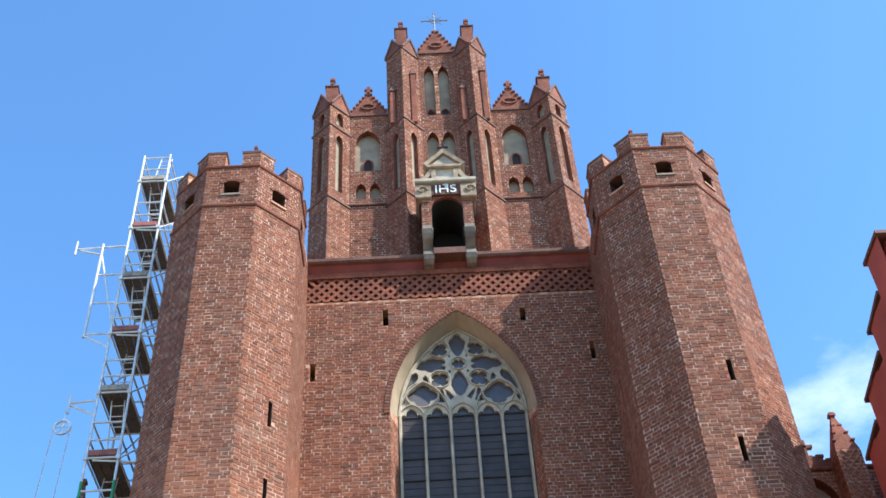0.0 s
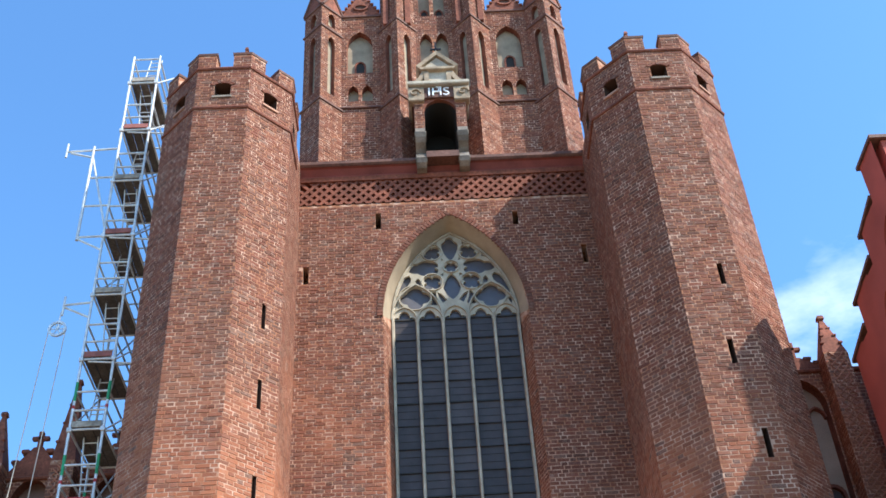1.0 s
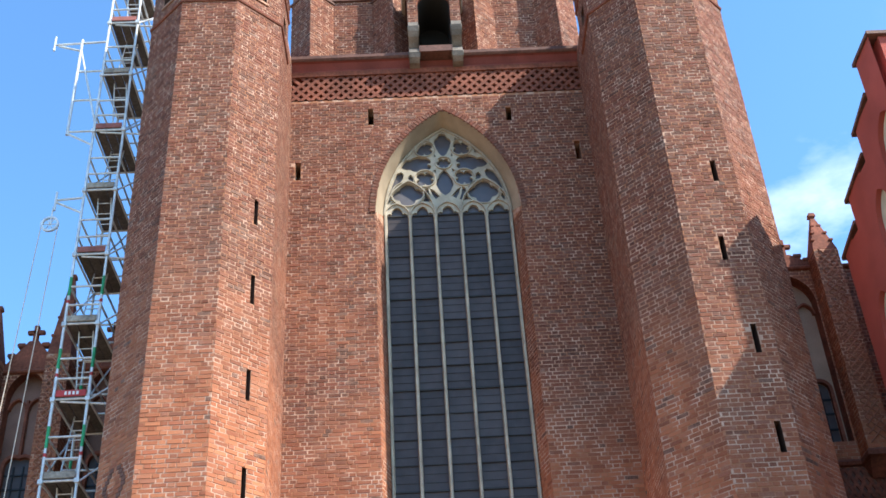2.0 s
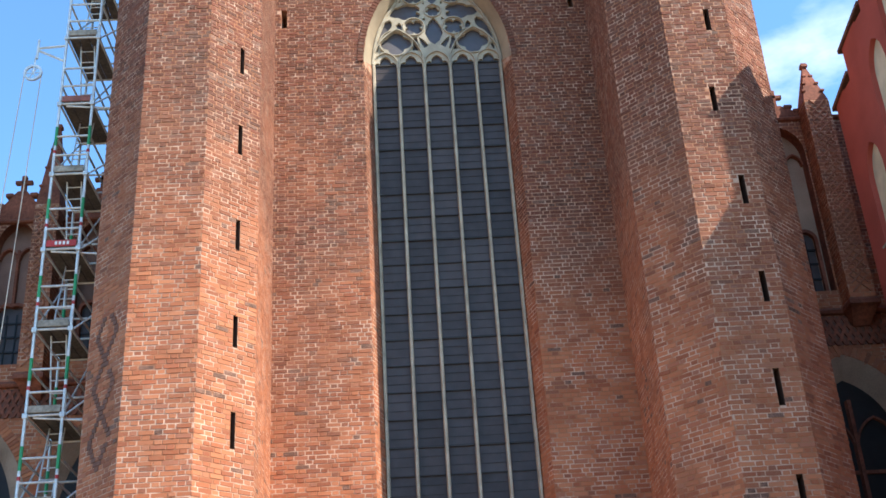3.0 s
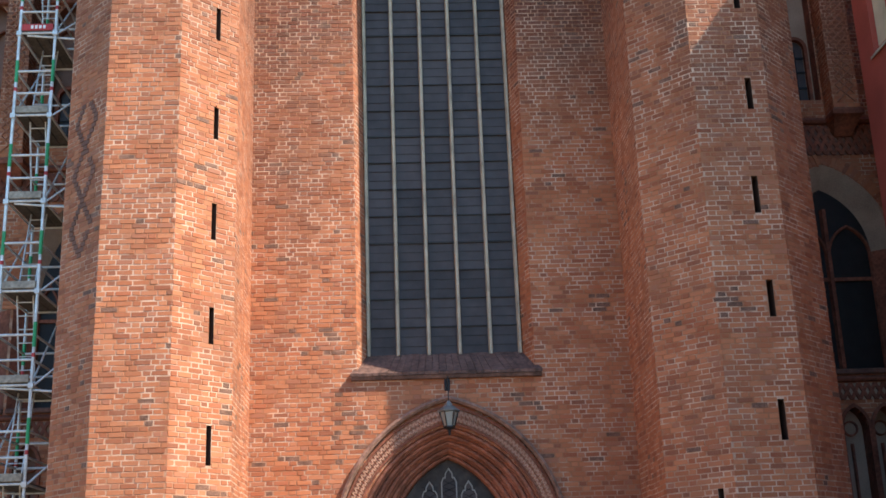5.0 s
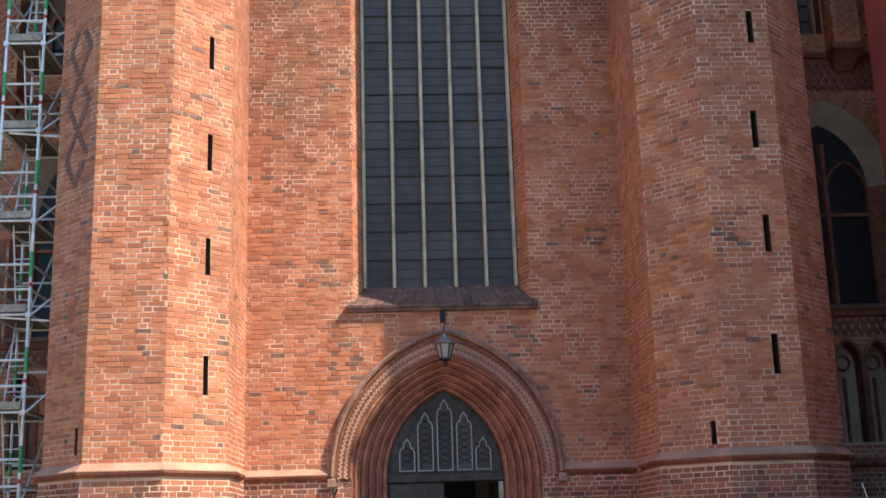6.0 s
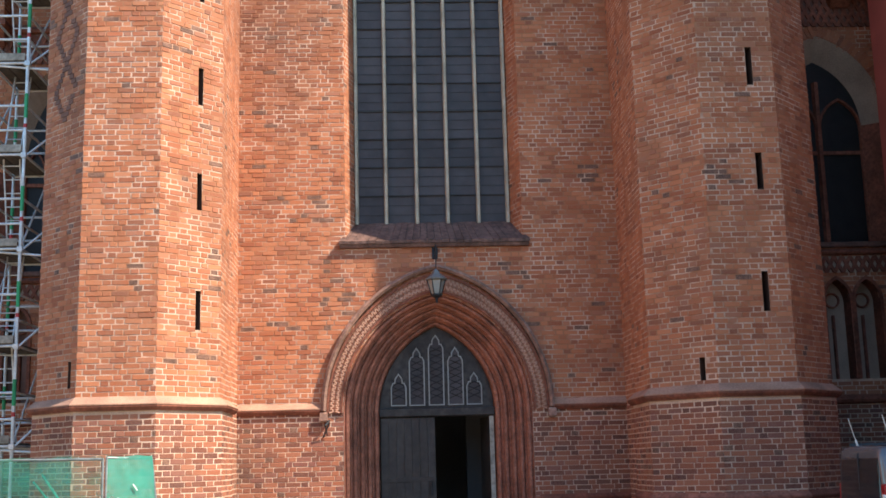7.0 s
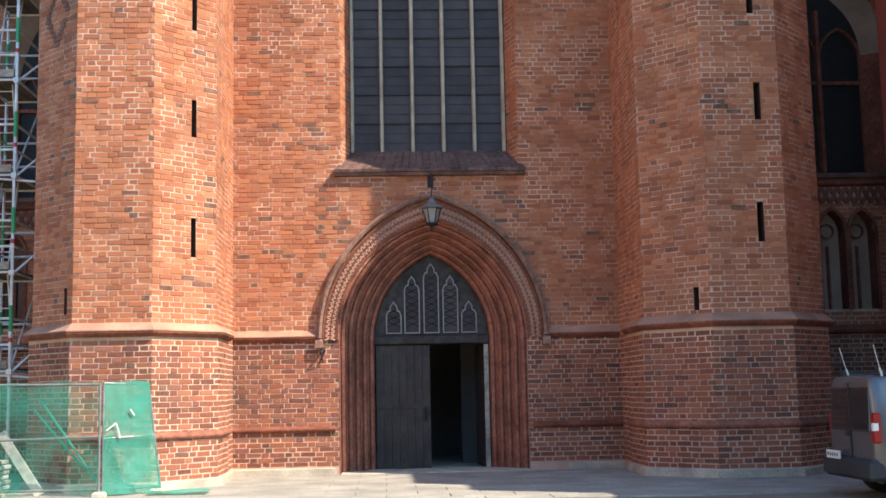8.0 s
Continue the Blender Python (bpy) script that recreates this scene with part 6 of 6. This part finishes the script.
for i, z in enumerate(LEVELS):
    for dz in (0.0, 0.5, 1.0):
        if z + dz > TOPZ:
            continue
        for y in (SY0, SY1):
            tubes("transom", [((X0, y, z + dz), (X1, y, z + dz))], 0.026, STEEL, scaf)
        for x in (X0, X1):
            tubes("ledger", [((x, SY0, z + dz), (x, SY1, z + dz))], 0.026, STEEL, scaf)
    tubes("brace", [((X0 if i % 2 else X1, SY0, z), (X0 if i % 2 else X1, SY1, z + LIFT))], 0.02, STEEL, scaf)
    s = Shape()
    for k in range(3):
        s.box(X0 + 0.03 + k * 0.235, X0 + 0.25 + k * 0.235, SY0 - 0.02, SY1 + 0.05, z + 0.02, z + 0.07, bevel=0.008)
    deck = part("deck", s, DECK, scaf, "scaffold deck of planks")
    s = Shape()
    s.box(X0 + 0.05, X1 - 0.05, SY0 - 0.045, SY0 - 0.015, z + 0.05, z + 0.2, bevel=0.005)
    part("toe_board", s, RED_PAINT if i == 6 else RED_BOARD if i > 6 and i % 2 == 0 else PLANK, deck, "toe board")
    if i == 6:
        s = Shape()
        for k in range(4):
            s.box(X0 + 0.24 + k * 0.085, X0 + 0.29 + k * 0.085, SY0 - 0.05, SY0 - 0.044, z + 0.085, z + 0.165)
        part("sign_bar", s, WHITE, deck, "white illegible marks")
    # ladder through the deck
    s = Shape()
    yl0, yl1 = (SY0 + 0.35, SY0 + 0.85) if i % 2 else (SY0 + 0.85, SY0 + 0.35)
    xa, xb = X0 + 0.24, X0 + 0.56
    s.tube((xa, yl0, z + 0.05), (xa, yl1, z + LIFT), 0.018, 6)
    s.tube((xb, yl0, z + 0.05), (xb, yl1, z + LIFT), 0.018, 6)
    for k in range(7):
        f = (k + 0.5) / 7
        yy, zz = yl0 + (yl1 - yl0) * f, z + 0.05 + (LIFT - 0.05) * f
        s.tube((xa, yy, zz), (xb, yy, zz), 0.014, 6)
    part("ladder", s, STEEL, scaf, "light metal ladder")
    # outrigger brackets, couplers and ties
    if i % 2 == 0:
        tubes("wall_tie", [((X1 - 0.6, SY0 + 0.03, z - 0.04), (X1 + 0.75, SY0 + 0.06, z - 0.16))], 0.024, STEEL, scaf, "tube tying the scaffold to the tower")
    tubes("outrigger", [((X1, SY0, z - 0.05), (X1 + 0.42, SY0 + 0.25, z + 0.42))], 0.022, STEEL, scaf)
    for x in (X0, X1):
        s = Shape()
        s.box(x - 0.05, x + 0.05, SY0 - 0.06, SY0 + 0.05, z - 0.07, z + 0.04, bevel=0.01)
        part("coupler", s, STEEL, scaf)
# hoist frame and pulley arms on the outer side
XO = -9.52
tubes("hoist_post", [((XO, SY0, 20.95), (XO, SY0, 24.25))], 0.04, STEEL, scaf, "outrigger post")
for a, b in [((XO - 0.72, SY0, 24.1), (X0, SY0, 24.15)), ((XO, SY0, 23.1), (X0, SY0, 23.1)), ((XO, SY0, 22.1), (X0, SY0, 22.1)), ((XO - 0.02, SY0, 21.05), (X0, SY0, 21.05)), ((XO - 0.6, SY0, 24.05), (XO, SY0, 23.85)), ((XO, SY0, 23.9), (X0, SY0, 21.3)), ((XO, SY0, 21.0), (X0, SY0, 20.6))]:
    tubes("hoist_arm", [(a, b)], 0.028, STEEL, scaf)
for a, b in [((XO - 0.72, SY0, 23.9), (XO - 0.72, SY0, 24.4)), ((XO - 0.02, SY0, 18.9), (X0, SY0, 18.95)), ((XO, SY0, 18.85), (X0, SY0, 18.5)), ((XO, SY0, 18.6), (XO, SY0, 19.15))]:
    tubes("hoist_arm", [(a, b)], 0.030, STEEL, scaf)
s = Shape()
wheel = [(XO - 0.05 + 0.20 * math.cos(t * math.pi / 10), 18.2 + 0.20 * math.sin(t * math.pi / 10)) for t in range(20)]
s.sweep(list(reversed(wheel)), [(-0.035, -0.02), (-0.035, 0.03), (0.02, 0.03), (0.02, -0.02)], SY0, True)
for t in range(3):
    c_, s_ = math.cos(t * math.pi / 3), math.sin(t * math.pi / 3)
    s.tube((XO - 0.05 - 0.18 * c_, SY0, 18.2 - 0.18 * s_), (XO - 0.05 + 0.18 * c_, SY0, 18.2 + 0.18 * s_), 0.012, 5)
s.tube((XO - 0.03, SY0, 18.7), (XO - 0.05, SY0, 18.2), 0.02, 6)
pulley = tagged(new("pulley", s.mesh("pulley", STEEL)), "pale hoist wheel hanging from the scaffold arm", "pulley")
for xa, xb in ((XO - 0.25, XO - 0.85), (XO + 0.15, XO - 0.25)):
    s = Shape()
    s.tube((xa, SY0, 18.2), (xb, SY0 - 0.3, 0.02), 0.011, 5)
    tagged(new("hoist_rope", s.mesh("hoist_rope", ROPE)), "thin pale hoist rope hanging to the ground", "rope", "hoist ropes")

# ---- site fence with green net ----
fence = thing("site_fence", "temporary site fence covered with green debris net", "fence")


def fence_panel(a, b, net, lean=0.0):
    """lean: how far the far post leans in at its top."""
    a, b = Vector((*a, 0)), Vector((*b, 0))
    d = b - a
    tip = d.normalized() * -lean
    fp = tubes("panel_frame", [(a, a + Vector((0, 0, 1.88))), (b, b + tip + Vector((0, 0, 1.86))), (a + Vector((0, 0, 1.86)), b + tip + Vector((0, 0, 1.84))), (a + Vector((0, 0, 0.95)), b + tip * 0.5 + Vector((0, 0, 0.98))), (a + Vector((0, 0, 0.12)), b + Vector((0, 0, 0.12)))], 0.021, FENCE_STEEL, fence, "grey tube fence frame")
    s = Shape()
    n = Vector((-d.y, d.x, 0)).normalized()
    cols, rws = 24, 16
    for i in range(cols + 1):
        for j in range(rws + 1):
            f, g = i / cols, j / rws
            p = a.lerp(b + tip * g, f)
            sag = 0.05 * noise.noise(Vector((p.x * 1.4, p.y * 1.4, g * 2.0))) + 0.02 * noise.noise(Vector((p.x * 6, g * 7, 3.0)))
            droop = 0.05 * abs(noise.noise(Vector((p.x * 2.1, p.y * 2, 9.0)))) if j == rws else 0
            s.v.append(tuple(p + n * (sag - 0.03) + Vector((0, 0, 0.03 + 1.87 * g - droop))))
    for i in range(cols):
        for j in range(rws):
            k = i * (rws + 1) + j
            s.f.append((k, k + rws + 1, k + rws + 2, k + 1))
    part("net", s, net, fp, "green debris net")
    return fp


fence_panel((-9.3, 19.85), (-7.45, 19.8), THIN_NET)
fence_panel((-7.42, 19.8), (-5.72, 19.75), THIN_NET)
for a, b in (((-6.75, 19.9, 1.62), (-5.78, 19.86, 0.25)), ((-6.9, 19.95, 1.5), (-6.0, 19.9, 0.45))):
    s = Shape()
    s.tube(a, b, 0.02, 6)
    part("net_fold", s, NET, fence, "bunched fold of green net")
fence_panel((-5.66, 19.75), (-4.80, 20.25), NET, 0.24)
for x, y in ((-5.69, 19.76), (-7.43, 19.8), (-4.86, 20.25)):
    s = Shape()
    s.box(x - 0.1, x + 0.1, y - 0.2, y + 0.3, -0.02, 0.09, bevel=0.03)
    part("foot_block", s, STONE, fence, "concrete foot block")
for a, b in (((-5.26, 19.93, 1.42), (-5.2, 19.97, 1.32)), ((-5.6, 19.72, 1.08), (-5.46, 19.78, 1.2)), ((-5.46, 19.78, 1.2), (-5.4, 19.84, 0.95))):
    s = Shape()
    s.tube(a, b, 0.012, 5)
    part("tape_scrap", s, WHITE, fence, "white tape scrap")
s = Shape()
s.v += [(-4.95 + 0.25 * i + 0.03 * rng.random(), 19.55 + 0.3 * j + 0.05 * rng.random(), 0.02 + 0.06 * rng.random()) for i in range(5) for j in range(3)]
s.f += [(i * 3 + j, i * 3 + j + 3, i * 3 + j + 4, i * 3 + j + 1) for i in range(4) for j in range(2)]
part("net_end", s, NET, fence, "loose net lying on the paving")
# boards and a stack behind the net
s = Shape()
s.box(-0.08, 0.08, -0.02, 0.02, 0, 1.25, bevel=0.006)
board = new("leaning_board", s.mesh("leaning_board", PALE_PLANK))
board.matrix_basis = pose(-6.78, 20.15, 0.02, 0, -33, 0)
tagged(board, "pale plank leaning inside the site fence", "board")
for k in range(7):
    s = Shape()
    s.box(-8.35, -7.5, 20.2, 20.75, 0.02 + k * 0.085, 0.085 + k * 0.085, bevel=0.01)
    ob = tagged(new("stacked_plank", s.mesh("stacked_plank", STEEL if k % 2 else PLANK)), "scaffold plank in a low stack", "plank", "stacked planks")
    ob.matrix_basis = pose(0.02 * (k % 3), 0.015 * (k % 2), 0)

# ---- van ----
van = thing("van", "grey small delivery van parked by the church", "van")
VX, VY, VW, VL, VH = 5.72, 15.9, 1.75, 3.72, 1.72


def van_ring(x, half, zlo, zhi, tumble):
    """A cross-section of the van: sill, flank, rounded shoulder and roof."""
    yc = VY + VW / 2
    side = [(half - 0.10, zlo), (half - 0.02, zlo + 0.08), (half, zlo + 0.22), (half + 0.005, 0.78), (half - 0.01, 0.98)]
    r, hy = 0.16, half - tumble
    side += [(half - tumble * 0.55, (0.98 + zhi) / 2)]
    side += [(hy - r + r * math.cos(t), zhi - r + r * math.sin(t)) for t in (0.2, 0.6, 1.0, 1.4)]
    side += [(hy * 0.45, zhi + 0.012)]
    return [(x, yc - a, z) for a, z in side] + [(x, yc + a, z) for a, z in reversed(side)]


s = Shape()
h = VW / 2
s.loft([van_ring(VX + 0.02, h - 0.16, 0.42, VH - 0.14, 0.10), van_ring(VX + 0.025, h - 0.07, 0.36, VH - 0.06, 0.09), van_ring(VX + 0.07, h - 0.02, 0.32, VH - 0.015, 0.09), van_ring(VX + 0.16, h, 0.30, VH, 0.09), van_ring(VX + 2.3, h, 0.30, VH + 0.02, 0.09),
        van_ring(VX + 2.75, h, 0.30, VH - 0.12, 0.12), van_ring(VX + 3.1, h, 0.30, 1.12, 0.14), van_ring(VX + 3.6, h - 0.06, 0.30, 1.0, 0.12), van_ring(VX + VL, h - 0.16, 0.36, 0.85, 0.1)], True)
part("body", s, CAR_PAINT, van, "dark grey painted van body", True)
s = Shape()
s.box(VX - 0.10, VX + 0.16, VY + 0.02, VY + VW - 0.02, 0.26, 0.55, bevel=0.05)
part("bumper", s, PLASTIC, van, "dark plastic bumper")
s = Shape()
s.loft([[(VX + 0.005, VY + 0.15, 0.93), (VX + 0.005, VY + VW - 0.15, 0.93), (VX + 0.025, VY + VW - 0.20, 1.56), (VX + 0.025, VY + 0.20, 1.56)], [(VX - 0.01, VY + 0.18, 0.96), (VX - 0.01, VY + VW - 0.18, 0.96), (VX + 0.01, VY + VW - 0.23, 1.53), (VX + 0.01, VY + 0.23, 1.53)]], True)
part("rear_window", s, CAR_GLASS, van, "tinted rear window")
for y in (VY + 0.005, VY + VW - 0.125):
    s = Shape()
    s.box(VX + (-0.012 if y < VY + 0.5 else 0.03), VX + 0.09, y - 0.01, y + 0.10, 0.78, 1.20, bevel=0.02)
    tl = part("tail_light", s, TAIL_RED, van, "red tail light")
    s = Shape()
    s.box(VX + (-0.02 if y < VY + 0.5 else 0.035), VX + 0.05, y - 0.014, y + 0.06, 0.95, 1.06, bevel=0.008)
    part("reversing_lens", s, WHITE, tl)
s = Shape()
s.box(VX - 0.122, VX - 0.10, VY + 1.02, VY + 1.52, 0.52, 0.64, bevel=0.004)
plate = part("number_plate", s, WHITE, van, "white plate with plain bars")
for k in range(5):
    s = Shape()
    s.box(VX - 0.126, VX - 0.121, VY + 1.09 + k * 0.085, VY + 1.13 + k * 0.085, 0.555, 0.605)
    part("plate_bar", s, IRON, plate)
s = Shape()
s.box(VX - 0.005, VX + 0.04, VY + VW / 2 - 0.006, VY + VW / 2 + 0.006, 0.56, 1.62)
s.box(VX - 0.02, VX + 0.03, VY + VW / 2 + 0.03, VY + VW / 2 + 0.16, 0.86, 0.92, bevel=0.01)
part("door_seam", s, PLASTIC, van)
for wx in (VX + 0.75, VX + 3.05):
    for wy, dy in ((VY + 0.02, 1), (VY + VW - 0.02, -1)):
        s = Shape()
        prof = [(0.20, 0.0), (0.29, 0.0), (0.31, 0.03), (0.31, 0.17), (0.29, 0.2), (0.2, 0.2)]
        s.loft([[(wx + r * math.cos(2 * math.pi * i / 20), wy + dy * d, 0.31 - 0.02 + r * math.sin(2 * math.pi * i / 20)) for i in range(20)] for r, d in prof])
        wl_ = part("tyre", s, RUBBER, van)
        s = Shape()
        s.loft([[(wx + r * math.cos(2 * math.pi * i / 20), wy + dy * d, 0.29 + r * math.sin(2 * math.pi * i / 20)) for i in range(20)] for r, d in ((0.205, 0.03), (0.19, 0.015), (0.06, 0.03))], True)
        part("rim", s, STEEL, wl_)
s = Shape()
s.loft([[(VX + 2.45, VY - 0.004, 1.05), (VX + 3.0, VY - 0.002, 1.05), (VX + 2.7, VY + 0.075, 1.5), (VX + 2.42, VY + 0.075, 1.5)], [(VX + 2.45, VY + 0.03, 1.05), (VX + 3.0, VY + 0.03, 1.05), (VX + 2.7, VY + 0.1, 1.5), (VX + 2.42, VY + 0.1, 1.5)]], True)
part("side_window", s, CAR_GLASS, van)
for y in (VY + 0.20, VY + VW - 0.25):
    s = Shape()
    s.box(VX + 0.15, VX + 2.2, y - 0.02, y + 0.02, VH, VH + 0.05, bevel=0.01)
    part("roof_rail", s, PLASTIC, van)
for y, dx in ((VY + 0.12, 0.0), (VY + 1.30, -0.02)):
    s = Shape()
    s.tube((VX + 0.2, y, VH - 0.02), (VX + 0.1 + dx, y, VH + 0.42), 0.006, 5)
    s.tube((VX + 0.2, y, VH - 0.02), (VX + 0.17, y, VH + 0.1), 0.016, 6)
    part("aerial", s, STEEL, van, "thin whip aerial")

# ---- single bricks low on the walls ----
for data, parent, at, turn in waiting:
    ob = new("brick", data)
    ob.parent = parent
    ob.matrix_basis = pose(at[0], at[1], at[2], 0, 0, turn)
